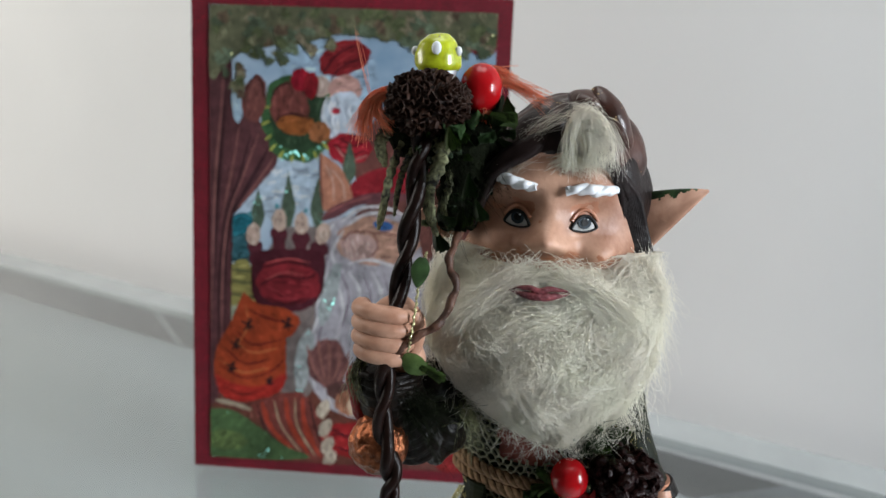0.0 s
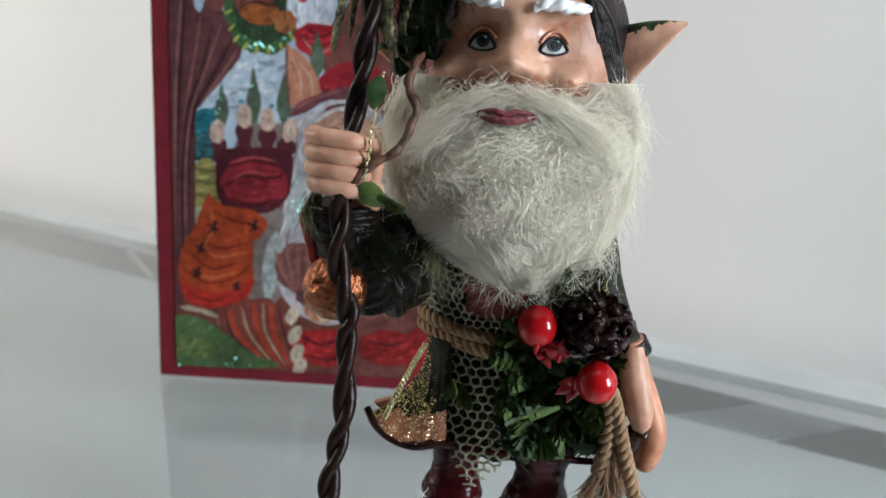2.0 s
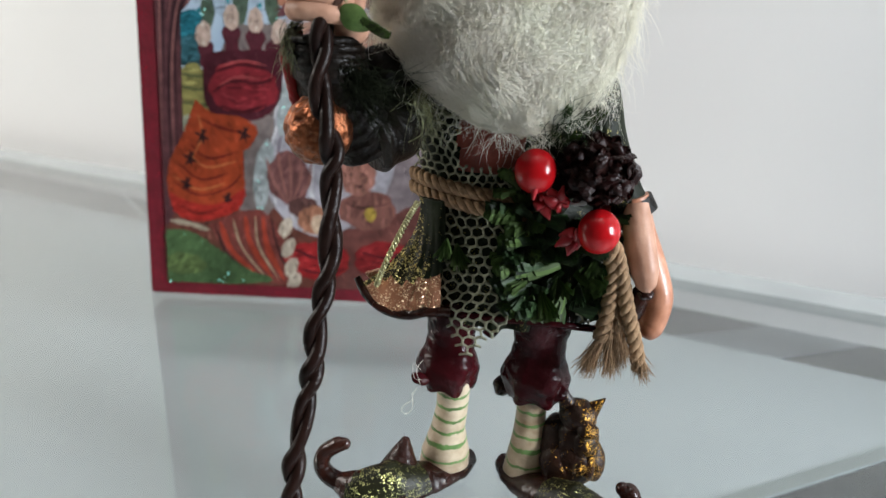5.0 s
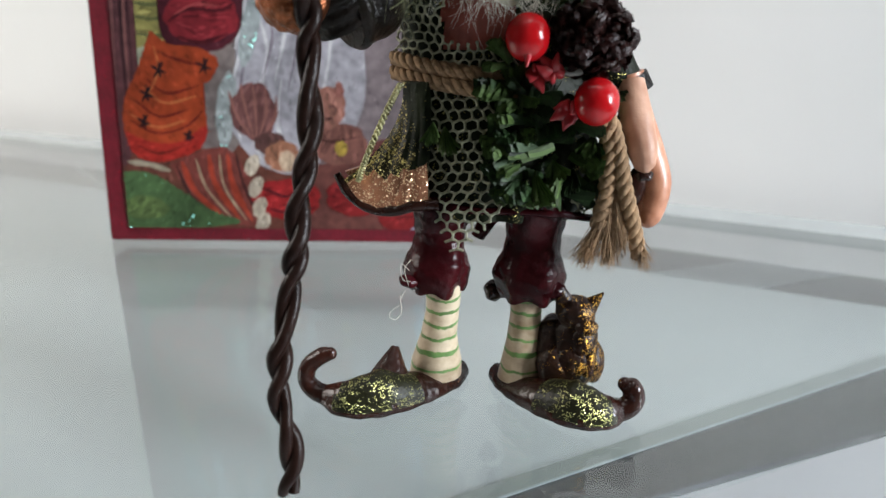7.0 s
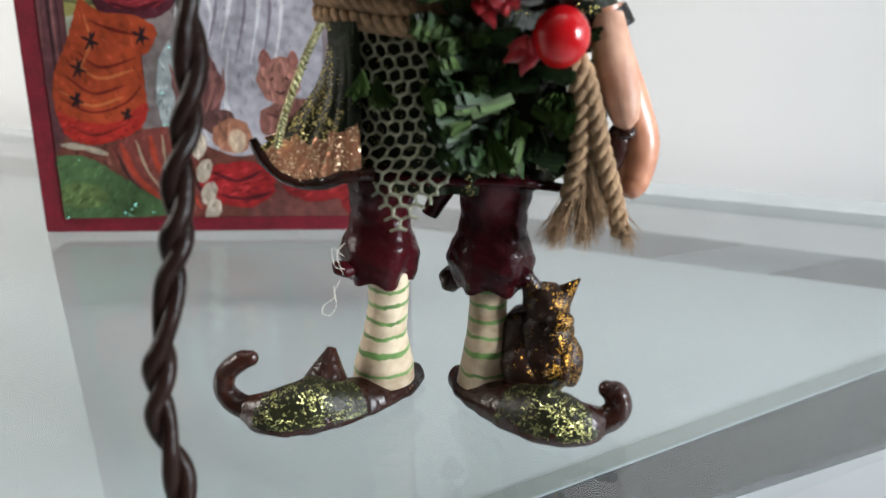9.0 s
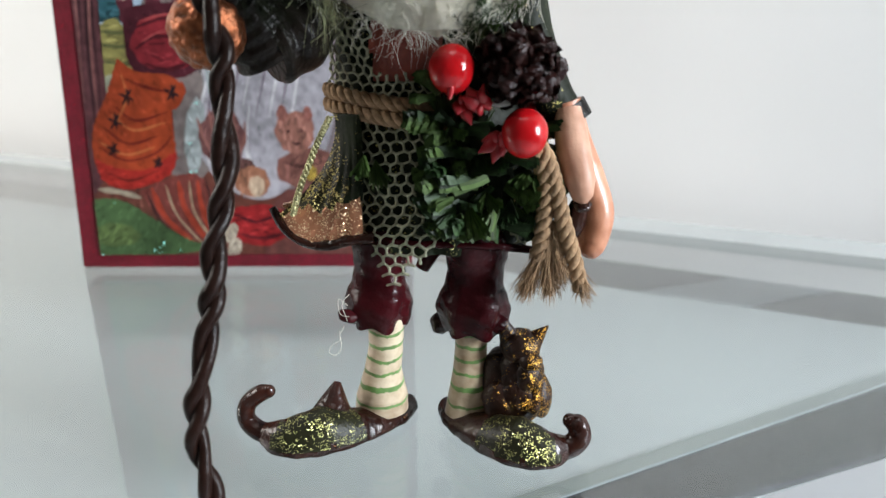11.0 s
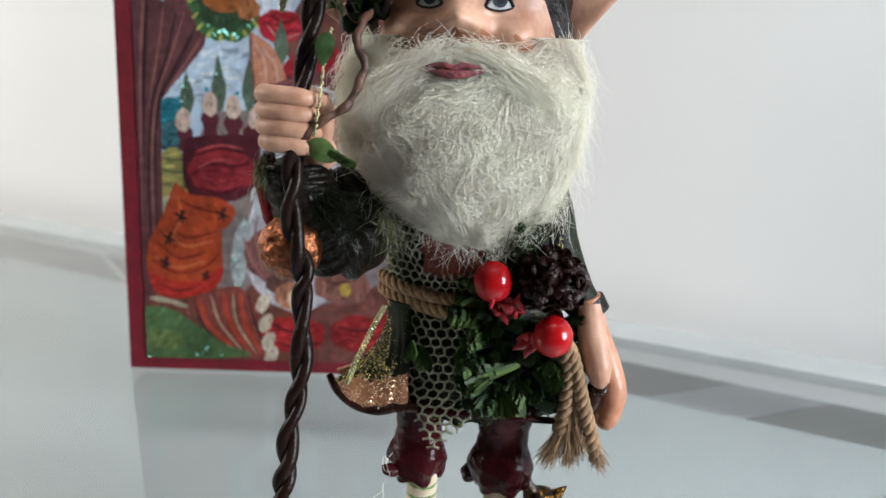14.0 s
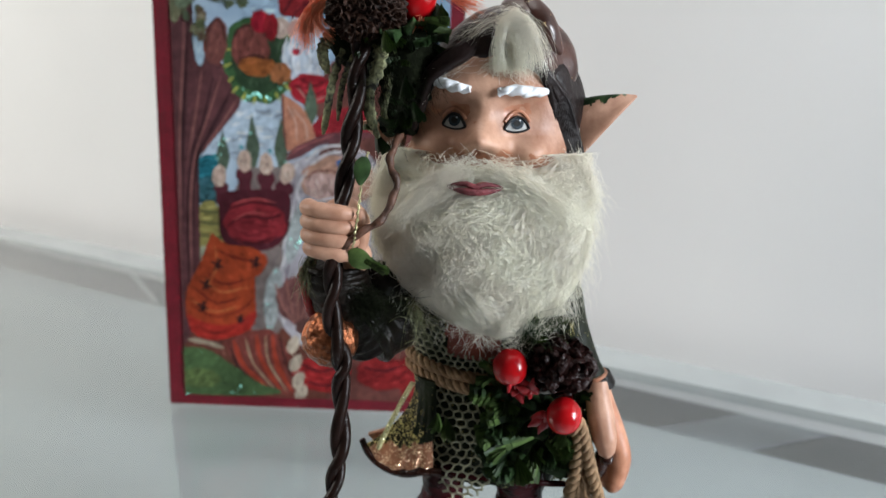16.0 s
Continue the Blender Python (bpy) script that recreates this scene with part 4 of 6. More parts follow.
elf.grid(hat_shape(), HAT, closed=True)
elf.ball((47, 213, 186.6), (5, 6, 3), HAT, turn=(0, 15, 0), bump=0.12, freq=0.5)
elf.ball((53, 212, 183), (4, 5, 9), HAT, turn=(0, -35, 0), bump=0.1, freq=0.4)
for k in range(16):
    s = k / 15
    elf.tube(smooth_path([(44 - 5 * s, 207.5 - 2 * s, 186 - 5 * s), (40 - 4 * s, 202.5 - 1.4 * s, 180.5 - 4.5 * s), (35 - 2 * s, 200.6 - 1.0 * s, 177.5 - 3.5 * s), (27.5 - 2 * s, 200.6, 173 - 4 * s), (23.0 - 1.0 * s, 202, 167 - 6 * s), (20.0, 204.5, 158 - 3 * s)], 22), np.interp(np.linspace(0, 1, 22), [0, 0.2, 0.7, 1], [1.1, 1.7, 1.6, 0.9]), HAIR, 6)
for k in range(14):
    s = k / 13
    elf.tube(smooth_path([(44 + 4 * s, 206, 185 - 3 * s), (46.5 + 5 * s, 200.9 + 1.5 * s, 177 - 3.5 * s), (53 + 3 * s, 202 + 2 * s, 172 - 3 * s), (57 + 4 * s, 206 + 2 * s, 163), (58 + 6 * s, 208 + 3 * s, 155), (61 + 5 * s, 211, 146 + 3 * s)], 20) + (0, 0, 0.6 * math.sin(9 * s)), np.linspace(1.6, 0.9, 20), HAIR, 6)
# ears
for side, base, tip in ((1, (66, 221, 155.6), (81.2, 221, 164.8)), (-1, (16, 217, 152), (3.5, 214, 155.5))):
    n = 60
    s = np.linspace(0, 1, n)
    mid = np.array(base) + (np.array(tip) - base) * s[:, None] + np.stack([0 * s, -1.5 * np.sin(np.pi * s), 0.6 * np.sin(np.pi * s)], 1)
    half = (7.6 if side > 0 else 6.6) * (1 - s) ** 0.95 + 0.35
    rings = []
    for k in range(n):
        a = np.arange(48) * 2 * np.pi / 48
        dent = 1.1 * np.exp(-(np.cos(a) ** 2) * 3) * (np.sin(a) < 0) * min(1, half[k] / 4)
        rings.append(mid[k] + np.stack([0.15 * half[k] * np.cos(a) * -side, np.sin(a) * 1.7 * (1 - 0.6 * s[k]) + dent, half[k] * np.cos(a)], 1))
    rings = np.array(rings) if side > 0 else np.array(rings)[:, ::-1]
    elf.grid(rings, lambda p: np.where((p[:, 2] > 157.4 + 0.55 * (p[:, 0] - 66) + 4.4 * np.clip(1 - (p[:, 0] - 66) / 15.2, 0, 1) + 0.8 * wob(p, 1.4)) & (p[:, 0] < 78), GREEN, SKIN) if side > 0 else np.full(len(p), SKIN), closed=True)
# lips
for dz, h, m in ((1.0, 0.9, LIP), (-1.1, 1.25, LIP)):
    s = np.linspace(0, 1, 24)
    q = np.stack([30.8 + 14.4 * s, 192.4 - 1.6 * np.sin(np.pi * s), 141.7 + dz * np.sin(np.pi * s) ** 0.6 - 0.8 * np.sin(np.pi * s) * (dz > 0) * np.exp(-(((s - 0.5) / 0.1) ** 2))], 1)
    elf.tube(q, 0.85 * h * (0.25 + 0.75 * np.sin(np.pi * s)), m, 10)

# the beard: a soft body and many fibres
BZ = np.array([97.0, 99.5, 103, 107, 113, 121, 130, 140, 148, 154])
BL = np.array([43.0, 37, 30, 23.5, 16.0, 12.0, 10.4, 11, 13, 17])
BR = np.array([48.0, 52.0, 57, 60.8, 64.2, 67.2, 68.6, 68.8, 67.4, 65])
BF = np.array([202.0, 199.5, 197, 195, 193, 191.2, 191, 193.2, 200, 207])


def beard_at(th, z, lift=0.0):
    """A point of the beard: th from 0 (one side) over pi/2 (front) to pi (other side)."""
    l, r, f = (np.interp(z, BZ, v) for v in (BL, BR, BF))
    x = (l + r) / 2 + (np.cos(th)) * ((r - l) / 2 + lift)
    y = 211 - np.sin(th) ** 0.8 * (211 - f + lift)
    return np.stack([x, y, z + 0 * x], -1)


tt, zz = np.meshgrid(np.linspace(0.0, np.pi, 70), np.linspace(97, 149.5, 60))
base = beard_at(tt, zz, -1.9)
lump = 1.2 * wob(base.reshape(-1, 3), 0.25, 2) + 0.7 * wob(base.reshape(-1, 3), 0.7, 5)
base[..., 1] += lump.reshape(tt.shape) + np.where(zz > 146.0, 1.0, 0) * 6 * np.exp(-(((base[..., 0] - 40) / 15) ** 2))
elf.grid(base[:, ::-1], WOOL)


def fibres(paths, r, m, tips=0.4):
    """Thin three-sided fibres; paths has the shape (count, steps, 3)."""
    c, n = paths.shape[:2]
    d = np.gradient(paths, axis=1)
    d /= np.linalg.norm(d, axis=2, keepdims=True) + 1e-9
    ref = np.cross(d, rng.normal(size=(c, 1, 3)))
    ref /= np.linalg.norm(ref, axis=2, keepdims=True) + 1e-9
    other = np.cross(d, ref)
    taper = (np.interp(np.linspace(0, 1, n), [0, 0.6, 1], [1, 1, tips]) * r)[None, :, None]
    rings = np.stack([paths + taper * (math.cos(a) * ref + math.sin(a) * other) for a in (0, 2.094, 4.189)], 2)
    v = rings.reshape(-1, 3)
    ci, ni, k = np.meshgrid(np.arange(c), np.arange(n - 1), np.arange(3), indexing="ij")
    a = (ci * n + ni) * 3 + k
    b = (ci * n + ni) * 3 + (k + 1) % 3
    return v, np.stack([a, b, b + 3, a + 3], -1).reshape(-1, 4)


def beard_fibres(count, steps, length, lift0, lift1, r, curl):
    """Fibres that run down the beard in shared waves, with a stray turn of their own."""
    th = rng.uniform(0.02, np.pi - 0.02, count)
    z = 99 + 50 * rng.beta(1.5, 1.0, count)
    ph, fr = rng.uniform(0, 6.28, count), rng.uniform(2, 7, count)
    own, out_w, low = rng.normal(0, curl, count), rng.uniform(0.1, 1.0, count), 98.5 + rng.exponential(1.6, count)
    ln = length * rng.uniform(0.4, 1.3, count)
    t, zz = th.copy(), z.copy()
    out = []
    for s in np.linspace(0, 1, steps):
        shared = 0.55 * np.sin(t * 5.0 + zz * 0.16) + 0.4 * np.sin(t * 11 - zz * 0.31 + 1.0) + 0.35 * np.sin(zz * 0.5 + t * 3)
        ang = 0.75 * shared + own + 0.5 * np.sin(ph + fr * s * 2.2)
        step = ln / steps
        t = np.clip(t + step * np.sin(ang) / 27, 0.0, np.pi)
        zz = zz - step * np.cos(ang)
        zz = np.minimum(zz, 149.5)
        zz = np.where(zz < low, low + 0.3 * (low - zz), zz)
        lump = 0.8 * np.sin(t * 7 + zz * 0.2) * np.sin(zz * 0.27 + 2 * t)
        lift = lift0 + lump + (lift1 - lift0) * s * out_w + 0.3 * np.sin(fr * s * 4 + ph)
        out.append(beard_at(t, zz, lift))
    p = np.stack(out, 1)
    keep = ~((((p[..., 0] - 38.2) / 6.2) ** 2 + ((p[..., 2] - 141.5) / 2.1) ** 2 < 1) & (p[..., 1] < 201)).any(1) | (rng.uniform(0, 1, count) < 0.22)
    keep &= ~((p[:, 0, 2] > 145.3 - 0.004 * (p[:, 0, 0] - 40) ** 2) & (np.abs(p[:, 0, 0] - 40) < 20))
    return p[keep]


for args in ((4400, 11, 30, -1.7, 0.2, 0.105, 0.45), (5200, 12, 30, -0.9, 1.2, 0.08, 0.7), (5200, 13, 30, -0.3, 2.2, 0.06, 0.9), (2600, 14, 32, 0.2, 4.4, 0.05, 1.0), (1500, 18, 34, 0.8, 3.0, 0.11, 1.2)):
    elf.add(*fibres(beard_fibres(*args), args[5], 0), STRAND)


def swept(count, starts, bends, ends, spread, r, steps=14, m=STRAND, curl=0.35):
    """Locks of fibres from starts by bends to ends, each point spread at random."""
    a, b, c = (np.asarray(p, float) + rng.normal(0, 1, (count, 3)) * spread * k for p, k in ((starts, 1.0), (bends, 0.9), (ends, 1.3)))
    s = np.linspace(0, 1, steps)[None, :, None]
    p = (1 - s) ** 2 * a[:, None] + 2 * s * (1 - s) * b[:, None] + s**2 * c[:, None]
    wave = curl * np.sin(s * rng.uniform(4, 12, (count, 1, 1)) + rng.uniform(0, 6, (count, 1, 1)))
    elf.add(*fibres(p + wave * rng.normal(0, 1, (count, 1, 3)), r, 0), m)


# moustache to both sides, sideburns, forelock
swept(520, (37, 194.6, 144.2), (30, 192.0, 143.8), (20, 194.0, 133), (3.6, 1.3, 2.6), 0.05, curl=0.75)
swept(520, (41, 194.6, 144.2), (49, 192.0, 144.2), (61, 194.4, 133), (3.6, 1.3, 2.6), 0.05, curl=0.75)
swept(260, (63, 205, 147), (66, 204.5, 145), (67.5, 204.5, 138), 2.0, 0.04)
swept(260, (16, 204, 148), (13.5, 203, 145), (12.0, 203, 136), 2.0, 0.04)
swept(220, (43.5, 199.6, 171.0), (41.2, 195.2, 183.0), (47.0, 196.4, 184.2), (1.4, 0.8, 1.1), 0.045)
swept(200, (44.6, 196.6, 183.4), (50.5, 194.4, 185.0), (52.6, 199.0, 173.0), (1.5, 0.8, 1.5), 0.045)
swept(240, (45.8, 197.4, 180.5), (48.6, 194.8, 180.5), (49.4, 199.0, 171.5), (1.5, 0.7, 1.6), 0.042)
swept(200, (40.5, 200.2, 171.0), (43.5, 198.4, 174.5), (47.5, 199.4, 171.0), (2.1, 0.6, 1.3), 0.038)
swept(40, (45, 197.5, 184), (38, 198, 183), (32, 200.4, 177), (1.2, 0.8, 2.4), 0.022)
swept(14, (49, 197.5, 183), (55, 197, 179), (56.5, 201, 169), (0.8, 0.8, 1.6), 0.024)
swept(26, (37, 200.4, 174), (31, 199, 172), (26, 200.6, 168), (2.0, 0.8, 1.8), 0.022)
elf.ball((46.8, 200.6, 176.0), (3.0, 1.8, 5.0), WOOL, bump=0.1, freq=0.6)

# stray curls along both sides of the beard
for z in np.linspace(108, 144, 10):
    for side in (0, 1):
        x = float(np.interp(z, BZ, BR if side else BL))
        out = 1 if side else -1
        swept(26, (x - 2.5 * out, 203, z + 3), (x + 1.5 * out, 201, z), (x + 1.8 * out, 203, z - 6), (1.6, 2.2, 2.6), 0.05, curl=0.9)
# wisps at the beard's end
for x, z in ((24, 111), (32, 105), (40, 101.5), (48, 101), (56, 104.5), (62, 110)):
    swept(44, (x, 199.0, z + 2), (x + 1, 196, z - 2), (x + 1.5 * rng.normal(), 199.5, z - 6.0), (3.2, 1.2, 2.6), 0.038, curl=0.8)

# coat, skirt
TZ = np.array([46.0, 50, 56, 65, 75, 82, 90, 100, 112, 120])
TL = np.array([23.0, 22, 21, 20.5, 20.0, 19.0, 19, 20, 24, 30])
TR = np.array([67.0, 68.5, 69, 69.5, 69, 68, 69.5, 71, 67, 60])
TF = np.array([207.5, 207, 206.5, 206.5, 207.5, 209, 207, 206, 206, 208])


def torso_at(th, z, lift=0.0):
    l, r, f = (np.interp(z, TZ, v) for v in (TL, TR, TF))
    x = (l + r) / 2 + np.cos(th) * ((r - l) / 2 + lift)
    y = 222 - np.sin(th) * (222 - f + lift)
    return np.stack([x, y, z + 0 * x], -1)


def torso_front(x, z, lift=0.0):
    l, r = np.interp(z, TZ, TL), np.interp(z, TZ, TR)
    c = np.clip((x - (l + r) / 2) / ((r - l) / 2), -0.98, 0.98)
    return torso_at(np.arccos(c), z, lift)


tt, zz = np.meshgrid(np.linspace(0, 2 * np.pi, 97)[:-1], np.linspace(46, 120, 60))
tor = torso_at(tt, zz)
tor[..., 1] += 0.9 * wob(tor.reshape(-1, 3), 0.3, 6).reshape(tt.shape) + np.where(np.sin(tt) > 0, 0.8 * np.sin(tt * 17) * np.clip((78 - zz) / 30, 0, 1), 0)
elf.grid(tor[:, ::-1], lambda p: np.where((np.abs(p[:, 0] - 38.5) < 8.5) & (p[:, 2] > 88) & (p[:, 1] < 215), SHIRT, COAT), closed=True)


def sheet(corners, thick, m, nu=26, nv=16, bend=None):
    """A thick curved sheet between four corners."""
    a, b, c, d = (np.asarray(p, float) for p in corners)
    u, w = np.meshgrid(np.linspace(0, 1, nu), np.linspace(0, 1, nv))
    p = (1 - u)[..., None] * ((1 - w)[..., None] * a + w[..., None] * d) + u[..., None] * ((1 - w)[..., None] * b + w[..., None] * c)
    if bend:
        p = p + bend(u, w)
    n = np.cross(np.gradient(p, axis=1), np.gradient(p, axis=0))
    n /= np.linalg.norm(n, axis=-1, keepdims=True) + 1e-9
    f, k = p + n * thick / 2, p - n * thick / 2
    elf.grid(f, m), elf.grid(k[:, ::-1], m)
    for fe, ke in ((f[0], k[0]), (f[-1][::-1], k[-1][::-1]), (f[:, 0][::-1], k[:, 0][::-1]), (f[:, -1], k[:, -1])):
        elf.grid(np.stack([fe, ke], 0), m)


# curled coat flap with a copper lining, and the far tail between the legs
sheet([(5.0, 212, 56.0), (27, 207.0, 53), (27, 207.5, 80), (20.5, 213, 80)], 1.4, lambda p: np.where(p[:, 2] > 55.5 + 0.25 * (p[:, 0] - 10) + 1.5 * wob(p, 0.5), np.where(p[:, 0] + 2.0 * wob(p, 0.6, 2) + 0.12 * (p[:, 2] - 58) < 23.0, GOLDCOAT, COAT), COPPER), bend=lambda u, w: np.stack([5.2 * np.sin(np.pi * w) ** 0.8 * (1 - u) ** 0.7, -1.0 * np.sin(np.pi * u) + 0.35 * np.sin(26 * u + 4 * w) * (1 - w), -7.0 * np.sin(np.pi * np.clip(u * 0.9 + 0.05, 0, 1)) * (1 - w) ** 1.3], -1))
sheet([(5.0, 216, 56.5), (27, 221, 50), (27, 222, 66), (20, 220, 66)], 1.6, COPPER, bend=lambda u, w: np.stack([4.5 * np.sin(np.pi * w) * (1 - u), 0 * u, -6.0 * np.sin(np.pi * np.clip(u, 0, 1)) * (1 - w)], -1))
elf.tube(smooth_path([(3.6, 212, 56.6), (6.5, 211, 52), (11.5, 210, 48.6), (18, 208, 48.2), (24, 207, 50), (30, 206.5, 50.5)], 40), np.interp(np.linspace(0, 1, 40), [0, 0.15, 1], [1.0, 1.25, 1.5]), SOLE, 10)
elf.tube(smooth_path([(43.6, 221, 54), (43.4, 222, 46), (41.8, 222.5, 42), (39.6, 223, 37.8)], 20), np.linspace(3.5, 1.9, 20), MAROON, 12, flat=0.6)
elf.tube(smooth_path([(24, 208.5, 50.5), (38, 208, 49.0), (50, 207.5, 49.0), (60, 208, 48.5), (68, 211, 47)], 40), 1.0, MAROON, 10)
# breeches with scalloped cuffs
for cx, cy, top, r, cz, dx in ((30.0, 215, 52, 7.6, 30.0, -0.8), (54.2, 215, 52, 8.3, 28.6, -0.2)):
    z = np.linspace(top, cz - 4, 44)
    u = (top - z) / (top - cz + 4)
    rad = r * (0.93 + 0.07 * np.sin(11 * u) - 0.03 * u) + np.where(u > 0.6, 1.6 * np.sin((u - 0.6) / 0.4 * 2.6), 0)
    a = np.arange(56) * 2 * np.pi / 56
    rings = []
    for k in range(len(z)):
        sc = np.clip((u[k] - 0.55) / 0.45, 0, 1)
        rr = rad[k] * (1 + 0.05 * sc * np.cos(6 * a + 0.6) + 0.06 * np.sin(3 * a + 7 * u[k]) + 0.035 * np.sin(5 * a - 17 * u[k]) * np.sin(23 * u[k] + a))
        rings.append(np.stack([cx + dx * u[k] + rr * np.cos(a), cy + rr * 0.92 * np.sin(a), z[k] - 1.2 * sc * (0.5 + 0.5 * np.cos(6 * a + 0.6)) - 0.5 * sc * np.sin(3 * a + cx) + 0 * a], 1))
    rings = np.array(rings)
    elf.grid(rings[:, ::-1], MAROON, closed=True)
    elf.add(np.vstack([rings[-1], [[cx + dx, cy, cz - 2]]]), [[k, (k + 1) % 56, 56] for k in range(56)], MAROON)
elf.ball((22.0, 209, 29.3), (2.6, 2, 1.7), MAROON, turn=(0, 20, 0), bump=0.15, freq=1)
elf.ball((44.7, 222, 22.6), (2.8, 2.4, 3.1), SOLE, bump=0.15, freq=1)
elf.ball((59.9, 210.5, 27.6), (2.9, 2.2, 2.4), MAROON, bump=0.15, freq=1)
# socks with painted rings
for pts, rr in (([(31.0, 214, 28), (30.8, 214, 20), (29.9, 213.5, 13), (29.3, 214.5, 5), (29.0, 215, 0.5)], [4.9, 4.5, 4.9, 6.9, 7.2]), ([(53.2, 214.5, 27), (53.2, 214.5, 20), (52.9, 214, 13), (52.6, 214.5, 5), (52.4, 214.5, 0.5)], [4.6, 4.2, 4.5, 5.6, 6.2])):
    q = smooth_path(pts, 170)
    rad = np.interp(np.linspace(0, 1, 170), np.linspace(0, 1, 5), rr)
    bands = (24.4, 20.8, 17.2, 13.6, 9.6, 4.6)

    def ringed(p, bands=bands):
        w = p[:, 2] - 0.13 * (p[:, 1] - 214) + 0.45 * wob(p, 0.6, 2) + 0.12 * wob(p, 3.0, 5)
        out = np.zeros(len(p), bool)
        for b in bands:
            out |= np.abs(w - b) < 0.42 + 0.25 * (b == 9.6)
        return np.where(out, STRIPE, SOCK)

    d = np.gradient(q, axis=0)
    a = np.arange(80) * 2 * np.pi / 80
    rings = q[:, None] + rad[:, None, None] * np.stack([np.cos(a), 0.95 * np.sin(a), 0 * a], 1)[None]
    elf.grid(rings, ringed, closed=True)


# shoes: a sole line with widths and heights, and a curled toe
def shoe(spine, width, height, toe, curl):
    q = smooth_path(spine, 36)
    s = np.linspace(0, 1, 36)
    w, h = np.interp(s, np.linspace(0, 1, len(width)), width), np.interp(s, np.linspace(0, 1, len(height)), height)
    d = np.gradient(q, axis=0)
    d[:, 2] = 0
    d /= np.linalg.norm(d, axis=1)[:, None]
    side = np.stack([-d[:, 1], d[:, 0], 0 * s], 1)
    a = np.arange(32) * 2 * np.pi / 32
    ca, sa = np.cos(a), np.sin(a)
    up = np.where(sa > 0, sa, -0.28 * np.abs(sa) ** 0.35)
    rings = q[:, None] + w[:, None, None] * ca[None, :, None] * side[:, None] + (h[:, None] * (up[None] + 0.28))[..., None] * np.array([0, 0, 1.0])
    rings += (0.35 * wob(rings.reshape(-1, 3), 0.8, 3).reshape(rings.shape[:2]))[..., None] * np.array([0.3, 0.3, 0.6])

    def painted(p):
        k = ((p[:, None] - q[None]) ** 2).sum(-1).argmin(1)
        rel = (p[:, 2] - q[k, 2]) / (h[k] + 0.1)
        return np.where((rel < 0.34 + 0.06 * wob(p, 0.6, 4)) | (s[k] > 0.9) | (s[k] < 0.42) | (rel > 1.35), SOLE, SHOE)

    elf.grid(rings, painted, closed=True)
    elf.add(np.vstack([rings[0], [q[0] + (0, 0, h[0] * 0.4)]]), [[(k + 1) % 32, k, 32] for k in range(32)], SOLE)
    elf.tube(smooth_path(toe, 26), np.interp(np.linspace(0, 1, 26), [0, 0.35, 0.85, 1], curl), SOLE, 16)
    elf.ball(toe[-1], [curl[-1]] * 3, SOLE, rows=12, cols=16)


shoe([(36.0, 221.6, -2.8), (31.5, 216, -2.9), (24, 207.5, -3.2), (16, 200.8, -3.2), (8, 198.2, -3.0), (1.5, 199.8, -1.6)], [2.8, 5.8, 6.0, 6.2, 5.0, 2.9], [3.0, 3.0, 5.4, 8.6, 7.0, 3.8], [(3.4, 200.4, -0.6), (-1.6, 201.8, 0.4), (-4.2, 202.4, 3.2), (-3.4, 202.2, 7.4), (0.0, 201.7, 10.6), (2.6, 201.3, 11.6)], [2.8, 2.4, 2.2, 1.7])
shoe([(46.2, 221.0, -2.8), (50.5, 214.4, -2.9), (57.8, 205.4, -3.2), (65.5, 198.8, -3.2), (72.0, 197.2, -3.0), (76.6, 198.6, -1.9)], [2.8, 5.4, 6.0, 6.2, 5.2, 3.0], [3.0, 3.0, 6.0, 8.6, 6.6, 4.0], [(74.2, 198.2, -0.4), (78.4, 199.0, 0.4), (80.4, 199.4, 2.8), (79.8, 199.6, 5.6), (78.0, 199.8, 6.8)], [3.0, 2.9, 2.7, 1.9])
# the turned-up front of the shoe before the shin
elf.tube(smooth_path([(17.0, 204.6, -1.0), (17.6, 206.6, 5.0), (18.6, 208.4, 11.0)], 14), np.linspace(8.2, 1.0, 14), SOLE, 18)
# the small seated cat on the shoe, gold dust on its face and flank
def dusted(p):
    return np.where(p[:, 0] + 1.8 * wob(p, 0.5, 3) > 67.2, CATGOLD, CAT)


elf.ball((66.0, 210.4, 21.6), (5.2, 4.6, 4.6), dusted, bump=0.08, freq=0.7)
elf.ball((68.4, 207.0, 18.9), (3.0, 2.6, 2.3), dusted, bump=0.08, freq=0.9)
elf.tube(smooth_path([(68.6, 210.6, 22.8), (70.6, 210.2, 25.2), (72.6, 210.0, 27.5)], 10), np.linspace(3.0, 0.25, 10), dusted, 12, flat=0.7)
elf.tube(smooth_path([(63.4, 210.6, 22.8), (62.3, 210.2, 25.8), (61.2, 210.0, 28.4)], 10), np.linspace(2.9, 1.3, 10), CAT, 12, flat=0.8)
elf.ball((66.0, 210.8, 13.4), (5.8, 5.0, 8.6), dusted, turn=(0, 6, 0), bump=0.1, freq=0.5)
elf.ball((70.6, 210.4, 8.2), (3.7, 4.2, 6.6), dusted, turn=(0, -8, 0), bump=0.07, freq=0.6)
elf.ball((67.6, 207.6, 14.4), (3.2, 2.6, 4.6), dusted, bump=0.1, freq=0.8)
elf.ball((60.6, 213.0, 12.4), (4.6, 5.0, 7.6), CAT, turn=(0, 8, 0), bump=0.1, freq=0.5)
elf.ball((66.0, 209.6, 8.0), (6.6, 4.8, 7.0), dusted, bump=0.1, freq=0.6)
elf.ball((61.4, 209.6, 6.4), (5.0, 4.6, 7.0), CAT, bump=0.1, freq=0.6)
